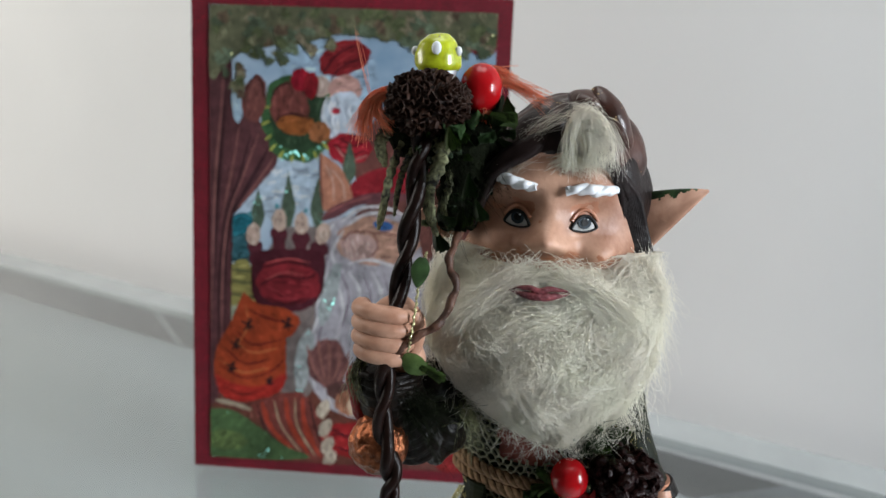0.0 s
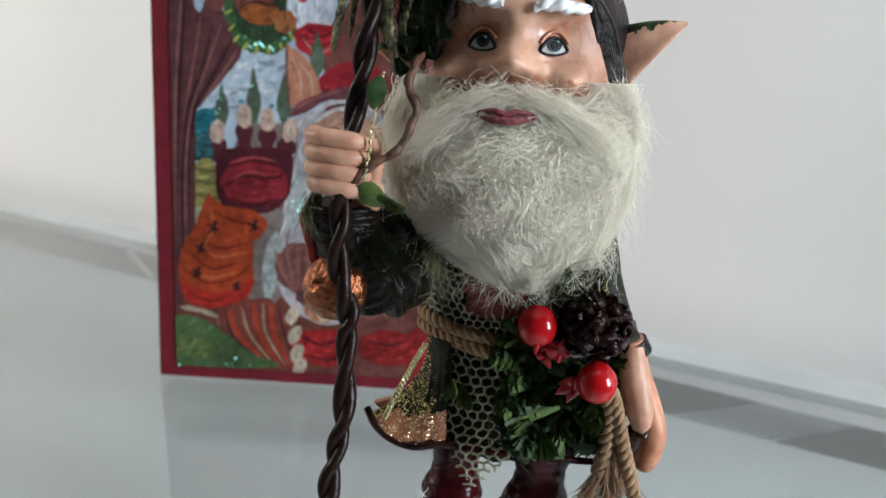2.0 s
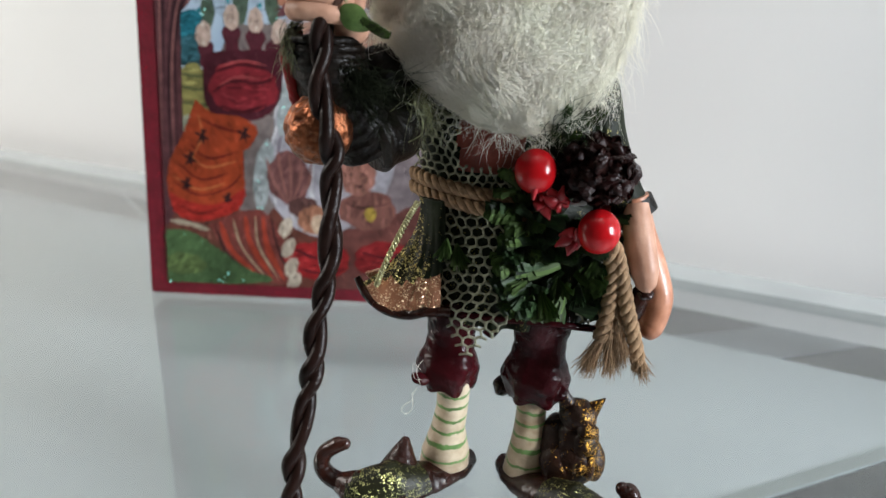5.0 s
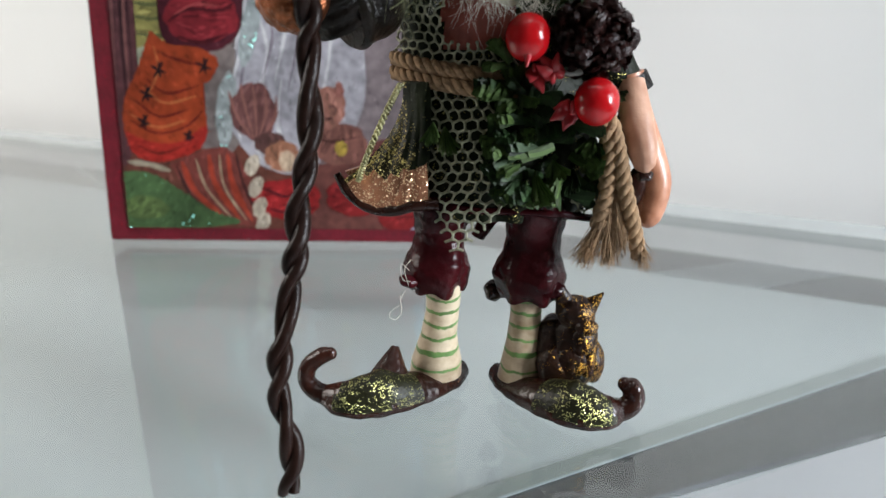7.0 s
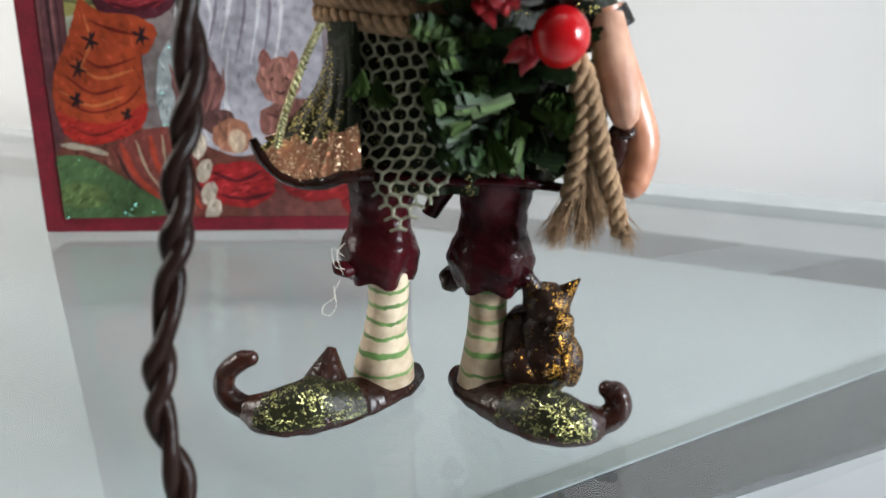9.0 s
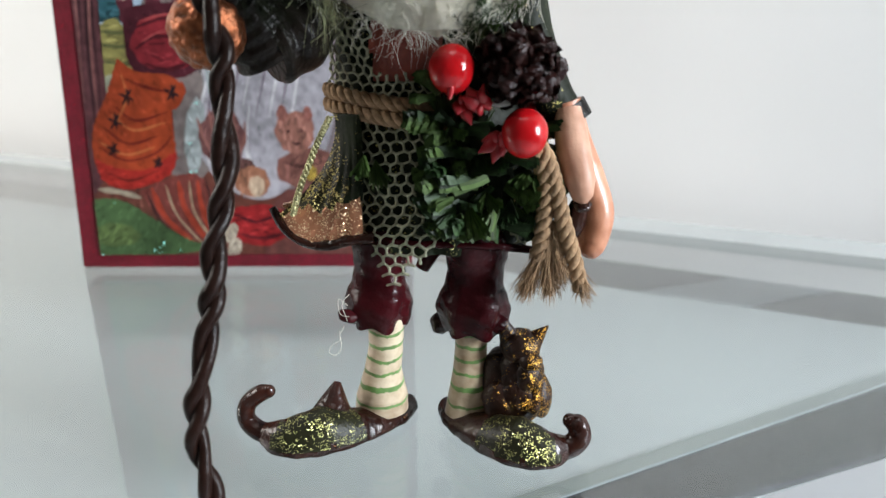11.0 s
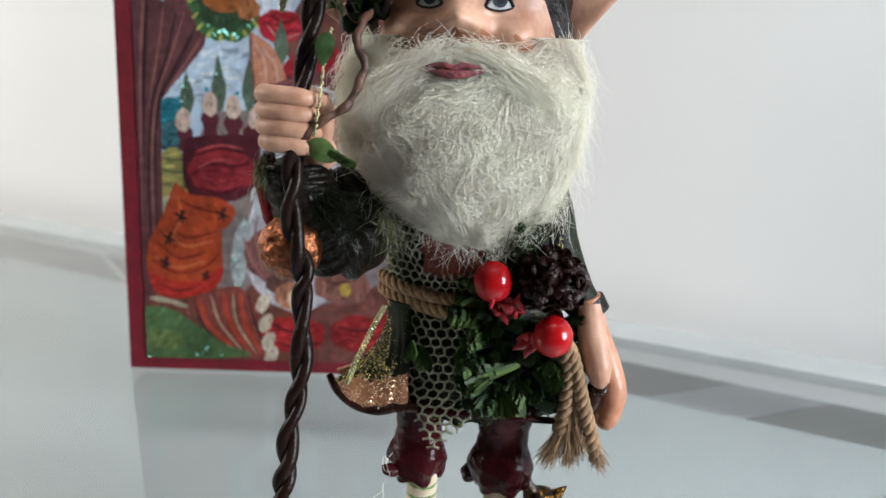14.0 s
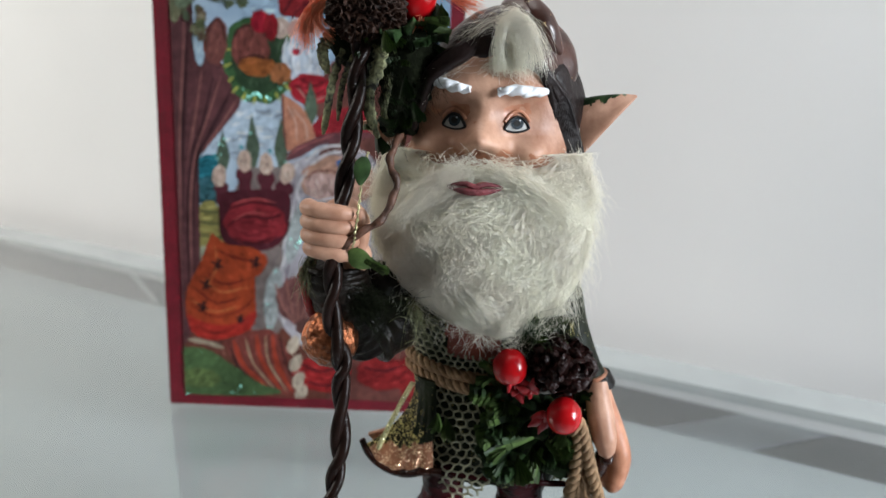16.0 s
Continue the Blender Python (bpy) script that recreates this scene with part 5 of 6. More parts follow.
for x, z in ((65.0, 6.4), (69.2, 5.2)):
    elf.tube(smooth_path([(x + 1.0, 208.0, z + 8), (x + 0.3, 206.6, z + 3), (x, 205.8, z)], 12), [1.7] * 10 + [1.5, 0.9], dusted, 12)
# arms
elf.tube(smooth_path([(27, 216, 116), (18, 212, 108), (13, 206, 98), (8, 202, 95)], 26), np.interp(np.linspace(0, 1, 26), [0, 0.5, 1], [9, 9, 8.5]) * (1 + 0.05 * np.sin(np.linspace(0, 30, 26))), SLEEVE, 24)
elf.tube(smooth_path([(9, 204, 94), (5, 200, 102), (1.5, 196, 110), (0.5, 193.5, 118.5)], 40), np.interp(np.linspace(0, 1, 40), [0, 0.5, 1], [8.5, 8.8, 7.6]) * (1 + 0.04 * np.sin(np.linspace(0, 60, 40))), SLEEVE, 28)
for k in range(5):
    a = np.linspace(0, 2 * np.pi, 40)
    elf.tube(np.stack([0.6 + 0.3 * k + 7.7 * np.cos(a), 193.6 + 0.6 * k + 7.0 * np.sin(a), 118.2 - 1.7 * k + 0.25 * np.sin(20 * a)], 1), 0.95, SLEEVE, 8, ends=False)
first = len(elf.v)
elf.tube(smooth_path([(56, 220, 116), (62, 219, 108), (66, 218, 97), (71.5, 217, 86), (76, 217, 80)], 30), np.interp(np.linspace(0, 1, 30), [0, 0.4, 1], [8, 7.2, 5.0]), COAT, 24)
elf.tube([(76.4, 216.5, 81.5), (78.4, 216.5, 78.0)], 5.2, SLEEVE, 20)
elf.ball((11.8, 203.0, 112.0), (6.5, 5.5, 6.0), SLEEVE, bump=0.08, freq=0.6)
# the open hanging hand
# the hand takes the darker blush paint, its brown shading put into the colour
elf.tube(smooth_path([(76.5, 216, 83), (79.0, 216, 74), (83.2, 216, 64), (85.6, 215, 56), (84.6, 213.5, 49), (82.4, 211.5, 46.2)], 34), np.interp(np.linspace(0, 1, 34), [0, 0.25, 0.6, 0.85, 0.96, 1], [3.8, 4.0, 3.9, 3.1, 2.2, 0.8]), BLUSH, 22, flat=1.15)
elf.tube(smooth_path([(81.6, 214.5, 66), (83.4, 215.5, 57), (82.2, 214.5, 50), (79.6, 212.5, 47.4)], 24), np.interp(np.linspace(0, 1, 24), [0, 0.3, 0.8, 1], [1.5, 3.2, 2.7, 1.2]), BLUSH, 16)
elf.tube(smooth_path([(77.0, 214, 81), (78.2, 210.6, 73), (79.8, 207.6, 66), (80.8, 205.8, 60.4)], 26), np.interp(np.linspace(0, 1, 26), [0, 0.35, 0.7, 0.92, 1], [3.4, 4.1, 3.6, 2.4, 0.7]), SKIN, 18)
elf.ball((80.6, 206.8, 59.6), (2.1, 1.9, 1.5), SOLE, bump=0.2, freq=1.3)
# a dark ball stands in for the shade in the palm
elf.ball((79.6, 211.6, 55.0), (2.6, 1.8, 6.0), SOLE, turn=(0, 10, 0), bump=0.1)
for k in range(first, len(elf.v)):  # this arm and hand are shifted to fit the camera's view
    elf.v[k] = elf.v[k] - np.interp(elf.v[k][:, 2], [85, 116], [1, 0])[:, None] * (1.5, 0.0, 0.6)
# the fist round the staff: four fingers, thumb and palm
elf.ball((2.6, 195, 129.5), (7.0, 6.0, 7.8), SKIN, bump=0.03, freq=0.5)
for k, zc in enumerate((134.6, 131.0, 127.3, 123.8)):
    w = 0.5 * (k == 3)
    elf.tube(smooth_path([(8.2, 189.8, zc - 1.0), (4.5, 186.4, zc - 0.2), (-1.5, 186.2, zc + 0.4), (-5.0 + w, 189.0, zc + 0.5), (-5.4 + w, 193.5, zc)], 24), np.interp(np.linspace(0, 1, 24), [0, 0.08, 0.3, 0.6, 0.8, 1], [0.6, 1.75, 2.3, 2.15, 2.45, 1.9]), SKIN, 14)
# dark brown tubes stand in for the shade between the fingers
for zc in (132.7, 129.1, 125.6):
    elf.tube(smooth_path([(8.5, 190.4, zc - 0.8), (4.5, 188.2, zc), (-1.5, 188.0, zc + 0.4), (-4.6, 190.4, zc + 0.5)], 20), 1.0, SOLE, 8)
elf.tube(smooth_path([(7.5, 190.5, 134), (8.8, 190.5, 131.5), (8.2, 191, 126), (5.8, 192, 120)], 16), [2.2] * 16, SKIN, 12)
elf.ball((6.5, 193, 121.5), (4.4, 4, 4.6), SKIN)
elf_ob = elf.thing("elf_figurine", ELF_MATS)
tagged(elf_ob, "white-bearded painted elf figurine in green coat and curled shoes", "figurine")

# ---- the staff and its topping ----
staff = holder("twisted_staff", (-1.5, 185.5, 0))
tagged(staff, "dark brown twisted vine staff topped with cone and berry", "staff")


def put(ms, name, mats, parent, label=""):
    """A part whose mesh is given in world millimetres."""
    ob = ms.thing(name, mats, parent, label)
    ob.matrix_parent_inverse = Matrix.Translation(-parent.location)
    return ob


axis = smooth_path([(-2.2, 185.5, 0.4), (-1.0, 186.7, 11), (-3.2, 187.8, 20), (-3.5, 189.2, 29), (-2.8, 191, 35), (-1.0, 194, 46), (0.4, 196.4, 54), (0.8, 199, 63.5), (2.5, 202, 73), (2.7, 205, 85), (2.6, 206.5, 94), (3.0, 207, 100.5), (0.8, 207.3, 110), (0.3, 208.3, 122), (1.5, 210.5, 136), (3.1, 212.7, 148), (4.5, 214.5, 158), (5.8, 216.3, 169), (6.4, 218, 178), (6.8, 219.6, 187), (7.2, 220.4, 192)], 260)
for ph in (0.0, math.pi):
    ms = Mesher()
    s = np.linspace(0, 1, 260)
    a = s * 2 * np.pi * 9.2 + ph + 0.5 * np.sin(s * 19) + 0.25 * np.sin(s * 47)
    w = 1.2 + 0.2 * np.sin(s * 33 + ph)
    q = axis + np.stack([w * np.cos(a), w * np.sin(a), 0.25 * np.sin(a * 2)], 1)
    ms.tube(q, (1.6 + 0.15 * np.sin(s * 47 + 2 * ph)) * np.interp(s, [0, 0.03, 0.3, 1], [0.75, 0.92, 1, 1]), 0, 14)
    ms.settled = False
    put(ms, "strand", M_STAFF, staff)


def cone_scales(name, parent, centre, radii, count, size, material, turn=(0, 0, 0), cup=0.5, label=""):
    """A seed cone: a core and its woody scales, set in a spiral."""
    ms = Mesher()
    ms.ball(centre, np.array(radii) * 0.8, 0, bump=0.08, freq=0.6)
    cone = put(ms, name, material, parent, label)
    one = Mesher()
    if cup > 0.4:  # a woody petal with a pointed lip
        u = np.linspace(-1, 1, 5)
        rows = []
        for s, w, t in ((0.0, 0.32, 0.0), (0.55, 0.62, 0.05), (0.85, 0.5, -0.1), (1.05, 0.1, -0.28)):
            rows.append(np.stack([u * size * w, size * (t + 0.16 * (1 - u**2)), size * s + 0 * u], 1))
        rows = np.array(rows)
        one.grid(rows, 0), one.grid(rows[:, ::-1] - (0, 0.16 * size, 0), 0)
        one.grid(np.stack([rows[-1], rows[-1] - (0, 0.16 * size, 0)], 0), 0)
    else:  # an open six-sided cell
        a = np.arange(7) * math.pi * 2 / 7
        ring = np.stack([np.cos(a) * (1 + 0.3 * np.sin(3 * a)), np.sin(a) * (0.8 + 0.25 * np.cos(2 * a)), 0.16 * np.sin(2 * a + 1)], 1) * size
        one.grid(np.array([ring * 0.42, ring * 0.5 + (0, 0, 0.8 * size), ring * 0.44 + (0.03 * size, 0, 0.82 * size), ring * 0.25 + (0, 0, 0.1 * size)]), 0, closed=True)
    one.settled = False
    shape = one.data("scale", [material], smooth=False)
    spin = Euler([radians(k) for k in turn]).to_matrix()
    for k in range(count):
        h = 1 - 2 * (k + 0.5) / count
        a = k * 2.39996
        d = Vector((math.sqrt(1 - h * h) * math.cos(a), math.sqrt(1 - h * h) * math.sin(a), h))
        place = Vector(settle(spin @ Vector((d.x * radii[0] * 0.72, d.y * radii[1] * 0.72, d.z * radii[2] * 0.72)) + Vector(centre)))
        up = (spin @ d + Vector((random.uniform(-1, 1), random.uniform(-1, 1), random.uniform(-1, 1))) * 0.42).normalized()
        turned = up.to_track_quat("Z", "Y").to_matrix().to_4x4() @ Matrix.Rotation(random.uniform(0, 6.28), 4, "Z") @ Matrix.Rotation(random.uniform(-cup, cup), 4, "X")
        ob = new("scale", shape)
        ob.parent = cone
        ob.matrix_basis = Matrix.Translation(place * MM) @ turned @ Matrix.Diagonal((*[random.uniform(0.55, 1.3) for _ in range(3)], 1))
    return cone


cone_scales("seed_cone", staff, (8.5, 197.5, 184.7), (11.8, 8.6, 8.3), 300, 2.6, M_TOPCONE, cup=0.39, label="dark brown seed cone")
# mushroom
ms = Mesher()
u = np.linspace(0, 1, 20)
a = np.arange(40) * 2 * np.pi / 40
prof_r = np.interp(u, [0, 0.1, 0.35, 0.7, 0.92, 1], [0.1, 2.4, 4.5, 5.75, 5.9, 5.1])
prof_z = np.interp(u, [0, 0.1, 0.35, 0.7, 0.92, 1], [201.8, 201.3, 199.6, 196.5, 193.6, 192.8])
rings = np.stack([9.6 + prof_r[:, None] * np.cos(a), 204 + prof_r[:, None] * np.sin(a), prof_z[:, None] + 0 * a], -1)
rings += 0.25 * wob(rings.reshape(-1, 3), 0.5).reshape(rings.shape[:2])[..., None]
ms.grid(rings, 0, closed=True)
mushroom = put(ms, "mushroom", M_LIME, staff, "glossy lime green toy mushroom with white spots")
for x, z, w in ((10.0, 197.8, 1.5), (4.2, 197.2, 1.1), (14.9, 197.4, 1.1)):
    ms = Mesher()
    ms.ball((x, 204 - math.sqrt(max(0.5, 5.75**2 - (x - 9.6) ** 2)), z), (w * 0.8, 0.5, w * 1.05), rows=10, cols=16)
    put(ms, "spot", M_WHITE, mushroom)
ms = Mesher()
ms.tube([(10.2, 204, 193.6), (10.4, 203.5, 189.5)], [4.4, 3.4], 0, 20)
put(ms, "stem", M_WHITE, mushroom)


def berry(name, c, r, parent, tip=True, squash=(1, 1, 1.08)):
    ms = Mesher()
    ms.ball(c, np.array(squash) * r, 0, bump=0.02, freq=0.5, rows=30, cols=40)
    b = put(ms, name, M_BERRY, parent)
    if tip:
        ms = Mesher()
        ms.tube([(c[0] + 0.1, c[1] - r * 0.62, c[2] - r * 0.72), (c[0] - 0.2, c[1] - r * 0.8, c[2] - r * 1.2)], [0.9, 0.35], 0, 8)
        put(ms, "tip", M_BRACT, b)
    return b


berry("berry", (20.6, 204, 188.6), 5.2, staff, False, (1, 1, 1.25))


def tuft(count, start, bend, end, spread, r, material, parent, name, steps=9):
    a, b, c = (np.asarray(p, float) + rng.normal(0, 1, (count, 3)) * spread * k for p, k in ((start, 0.6), (bend, 1.0), (end, 1.5)))
    s = np.linspace(0, 1, steps)[None, :, None]
    p = (1 - s) ** 2 * a[:, None] + 2 * s * (1 - s) * b[:, None] + s**2 * c[:, None]
    ms = Mesher()
    ms.add(*fibres(p, r, 0), 0)
    return put(ms, name, material, parent)


tuft(150, (-1, 198, 187.5), (-7, 197, 187), (-7.6, 198, 177), 1.0, 0.10, M_ORANGE, staff, "tuft")
tuft(70, (-2, 198, 186), (-6, 197, 183), (-1, 196, 179), 1.0, 0.10, M_ORANGE, staff, "tuft")
tuft(90, (22, 206, 191.5), (27, 206, 191.5), (36, 208, 186.5), 0.8, 0.08, M_ORANGE, staff, "tuft")
tuft(70, (21, 206, 193), (24, 207, 194.5), (28, 207, 191), 1.0, 0.08, M_ORANGE, staff, "tuft")
tuft(5, (-6, 199, 186), (-8, 199, 192), (-10.5, 200, 201), 0.7, 0.05, M_ORANGE, staff, "tuft")
tuft(50, (22, 203, 186), (23, 202, 184), (22, 202, 181), 0.8, 0.1, M_ORANGE, staff, "tuft")


# raffia leaves: a fan of narrow blades on a short stalk; four shapes shared by all
def leaf_shape(seed, blades, length, spread):
    r = np.random.default_rng(seed)
    ms = Mesher()
    ms.settled = False
    for k in range(blades):
        a = spread * (k / (blades - 1) - 0.5) + r.normal(0, 0.05)
        ln, w = length * r.uniform(0.7, 1.05), length * 0.0125
        d, n = np.array([math.sin(a), 0, math.cos(a)]), np.array([math.cos(a), 0, -math.sin(a)])
        s = np.linspace(0, 1, 5)[:, None]
        mid = d * ln * s + np.array([0, -1, 0]) * (0.22 * length * s**2 * r.uniform(0.2, 1.2))
        wid = w * np.array([0.5, 1, 1.1, 0.9, 0.2])[:, None]
        ms.grid(np.stack([mid - n * wid, mid + (0, -0.12, 0), mid + n * wid], 1), 0)
        ms.grid(np.stack([mid + n * wid, mid + (0, 0.12, 0), mid - n * wid], 1), 0)
    return ms


LEAVES = {(m.name, k): leaf_shape(k, 34 + k, 1.0, 0.6 + 0.12 * k).data("leaf", [m], smooth=False) for m in (M_LEAF, M_LEAFD) for k in range(4)}


def leaf(parent, place, direction, size, material, roll=0.0, name="leaf"):
    ob = new(name, LEAVES[(material.name, random.randrange(4))])
    ob.parent = parent
    ob.matrix_parent_inverse = Matrix.Translation(-parent.location)
    q = Vector(direction).to_track_quat("Z", "Y").to_matrix().to_4x4()
    flip = q.to_3x3() @ Vector((0, -1, 0))
    if flip.y > 0:
        q = q @ Matrix.Rotation(math.pi, 4, "Z")
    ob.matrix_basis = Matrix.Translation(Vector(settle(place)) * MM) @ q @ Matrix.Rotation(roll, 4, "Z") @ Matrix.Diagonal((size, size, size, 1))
    return ob


# moss, lichen leaves and raffia under the cone
ms = Mesher()
for c, r in (((8, 204, 177), (9, 5, 8)), ((18, 205, 172), (9, 5, 12)), ((20, 207, 182), (8, 5, 7)), ((3, 202, 178), (6, 4, 6)), ((16, 206, 160), (6, 4, 8))):
    ms.ball(c, r, 0, bump=0.16, freq=0.7, seed=c[0])
moss = put(ms, "moss", M_MOSS, staff, "dark green dried moss")
tuft(420, (13, 202, 176), (14, 198, 170), (16, 199, 163), 3.6, 0.07, M_MOSS, staff, "moss_fibre")
tuft(160, (24, 205, 178), (25, 202, 172), (27, 203, 166), 2.2, 0.06, M_MOSS, staff, "moss_fibre")
for path, w in (([(11.0, 198, 177.5), (12.6, 195.4, 174.5), (12.0, 194.5, 170.0), (10.0, 194, 164.9), (10.4, 194.3, 158.5), (12.2, 195, 153)], 1.75), ([(2.5, 199, 176), (0.2, 196, 168), (-1.6, 195, 158), (-2.6, 195.5, 153.5)], 1.0), ([(5, 198, 174), (2.5, 196, 166), (1.2, 196, 157)], 0.8), ([(0, 200, 181), (-3, 198, 175), (-1.5, 197, 169)], 1.5), ([(14, 199, 174), (14.6, 196, 166), (13.4, 196.5, 160), (15, 196.5, 154)], 0.9)):
    ms = Mesher()
    q = smooth_path(path, 70)
    knob = 1 + 0.28 * np.abs(np.sin(np.linspace(0, 34, 70))) + 0.12 * np.sin(np.linspace(0, 61, 70))
    ms.tube(q, w * np.interp(np.linspace(0, 1, 70), [0, 0.2, 0.8, 1], [0.6, 1, 0.8, 0.3]) * knob, 0, 10, flat=0.3)
    put(ms, "lichen_leaf", M_LICHEN, staff, "pale spotted dried leaf")
for k in range(46):
    x, z = random.uniform(6, 30), random.uniform(152, 186)
    if x > 22.5 and z < 176 or x > 16 and z < 157:
        continue
    leaf(staff, (x, random.uniform(197, 203), z), (random.uniform(-1, 1), random.uniform(-0.9, 0), random.uniform(-1, 0.7)), random.uniform(4, 7.5), M_LEAFD if k % 5 else M_LEAF)
leaf(staff, (27, 203, 187), (0.1, -0.5, -0.8), 6.5, M_LEAF)
leaf(staff, (15, 198, 180), (0.2, -0.6, -0.7), 6.5, M_LEAF)
leaf(staff, (12, 196, 158), (0.7, -0.4, -0.4), 6.0, M_LEAFD)

for place, way, size, m in (((23.8, 195.5, 182.6), (0.85, -0.3, 0.1), 6.4, M_LEAF), ((14.4, 191.0, 179.6), (0.2, -0.3, -0.9), 6.0, M_LEAF), ((19.4, 193.0, 169.0), (0.1, -0.3, -0.9), 6.5, M_LEAFD), ((21.0, 195.0, 162.5), (0.3, -0.3, -0.8), 6.0, M_LEAFD), ((17.6, 197.5, 160.0), (0.2, -0.5, -0.8), 6.0, M_LEAF)):
    leaf(staff, place, way, size, m)

# ---- the copper nut ----
ms = Mesher()
ms.ball((-0.2, 190.5, 98.6), (7.7, 7.2, 7.9), 0, bump=0.05, freq=1.1, rows=60, cols=80)
nut = ms.thing("copper_nut_ornament", M_FOIL)
tagged(nut, "crinkled shiny copper foil nut ornament behind the staff", "ornament")

# ---- the vine twig by the fist ----
vine = holder("vine_twig", (18, 190, 145))
tagged(vine, "curly brown twig with green leaves beside the beard", "twig")
ms = Mesher()
q = smooth_path([(17.5, 192, 154.5), (16.9, 186.5, 151.5), (15.9, 185, 148), (16.6, 184, 145.2), (18.2, 183, 142.6), (17.3, 182.5, 138.8), (15.6, 182.5, 134.6), (13.4, 182.5, 132), (10.4, 182.5, 130.4), (7.1, 182.6, 127.8), (4.6, 183.6, 125.6)], 90)
q[:, 1] += np.interp(q[:, 2], [125, 140], [2.0, 7.0])
ms.tube(q + 0.12 * np.stack([np.sin(np.linspace(0, 60, 90)), np.cos(np.linspace(0, 50, 90)), 0 * q[:, 0]], 1), 1.0 + 0.16 * np.sin(np.linspace(0, 40, 90)), 0, 9)
put(ms, "stem", M_TWIG, vine)
ms = Mesher()
q = smooth_path([(10.6, 189.5, 150), (10.2, 189, 147), (9.2, 187.6, 141), (8.9, 186, 136), (8.2, 185.2, 130), (7.6, 185, 126)], 60)
ms.tube(q + 0.14 * np.stack([np.sin(np.linspace(0, 75, 60)), np.cos(np.linspace(0, 75, 60)), np.zeros(60)], 1), 0.32 + 0.14 * np.sin(np.linspace(0, 110, 60)), 0, 6)
put(ms, "garland", M_GOLD, vine, "thin gold-green wire")


def flat_leaf(pts, width, material, parent):
    """A broad leaf along a bent midrib, with a fold down the middle."""
    q = smooth_path(pts, 14)
    s = np.linspace(0, 1, 14)
    w = width * np.sin(np.pi * np.clip(s * 0.92 + 0.06, 0, 1)) ** 0.7
    d = np.gradient(q, axis=0)
    n = np.cross(d, (0, 1, 0))
    n /= np.linalg.norm(n, axis=1)[:, None]
    rows = np.stack([q - n * w[:, None], q + (0, -0.5, 0), q + n * w[:, None]], 1)
    ms = Mesher()
    ms.grid(rows, 0), ms.grid(rows[:, ::-1] + (0, 0.25, 0), 0)
    return put(ms, "leaf", material, parent)


flat_leaf([(10.0, 188, 149.0), (9.6, 187.2, 146), (9.0, 187, 141.8)], 2.2, M_LEAFD, vine)
flat_leaf([(6.4, 185.2, 124.8), (9.2, 185.0, 122.9), (12.2, 186, 120.6)], 2.7, M_LEAF, vine)
for k in range(5):
    leaf(vine, (7 + 1.4 * k, 186.5, 124 - 0.8 * k), (0.9, -0.2, -0.5), 4.5, M_LEAF)

# ---- jute belt with its hanging ends ----
belt = holder("jute_belt", (44, 207, 80))
tagged(belt, "doubled natural jute cord belt with frayed hanging ends", "belt")


def cord(path, r, parent, name="cord", material=None, turns=1.0, n=160):
    """Three twisted yarns with loose fibres."""
    q = smooth_path(path, n)
    run = np.r_[0, np.cumsum(np.linalg.norm(np.diff(q, axis=0), axis=1))]
    d = np.gradient(q, axis=0)
    d /= np.linalg.norm(d, axis=1)[:, None]
    e1 = np.cross(d, (0.2, 0.9, 0.35))
    e1 /= np.linalg.norm(e1, axis=1)[:, None]
    e2 = np.cross(d, e1)
    ms = Mesher()
    for ph in (0, 2.094, 4.189):
        a = (run / (r * 4.2) * turns * 2 * np.pi + ph)[:, None]
        ms.tube(q + 0.52 * r * (np.cos(a) * e1 + np.sin(a) * e2), 0.58 * r, 0, 8)
    k = rng.integers(0, n, 90)
    st = q[k] + rng.normal(0, 0.6 * r, (90, 3))
    dirs = rng.normal(0, 1, (90, 3)) + d[k] * 1.5
    s = np.linspace(0, 1, 5)[None, :, None]
    ms.add(*fibres(st[:, None] + dirs[:, None] * s * 1.1 + rng.normal(0, 0.3, (90, 1, 3)) * s**2, 0.04, 0), 0)
    return put(ms, name, material or M_JUTE, parent)


def round_waist(z0, z1, x0, x1, lift, n=12):
    xs = np.linspace(x0, x1, n)
    return [tuple(torso_front(x, z0 + (z1 - z0) * k / (n - 1) - 0.6 * math.sin(3.1 * k / (n - 1)), lift)) for k, x in enumerate(xs)]


cord(round_waist(85.0, 81.0, 19.6, 52, 2.0), 1.75, belt)
cord(round_waist(81.6, 77.4, 19.8, 52, 2.2), 1.75, belt)
cord([(65, 204, 76), (69.6, 204.5, 72), (72.6, 205.5, 64), (75, 206, 55), (77.8, 206, 46), (79.6, 206, 39)], 1.9, belt)
cord([(65, 204, 76), (69.2, 205, 70), (70.5, 206.5, 60), (70.2, 207, 52), (69.2, 207, 46)], 2.1, belt)
for c, e, n in (((78.2, 206, 45), (79.6, 205.5, 38), 60), ((78.8, 206, 44), (81.2, 206, 37.0), 70), ((71.5, 207, 52), (66.2, 206, 38), 320), ((72, 207, 52), (72, 206, 38), 320), ((72.5, 207, 55), (75, 206, 41), 160)):
    tuft(n, c, np.add(c, e) / 2 + (0, -0.6, 0.6), e, 0.95, 0.11, M_JUTE, belt, "frayed_end")

# ---- the netting scarf ----
net = holder("net_scarf", (35, 206, 68))
tagged(net, "pale grey-green knotted cotton netting draped round the waist", "netting")


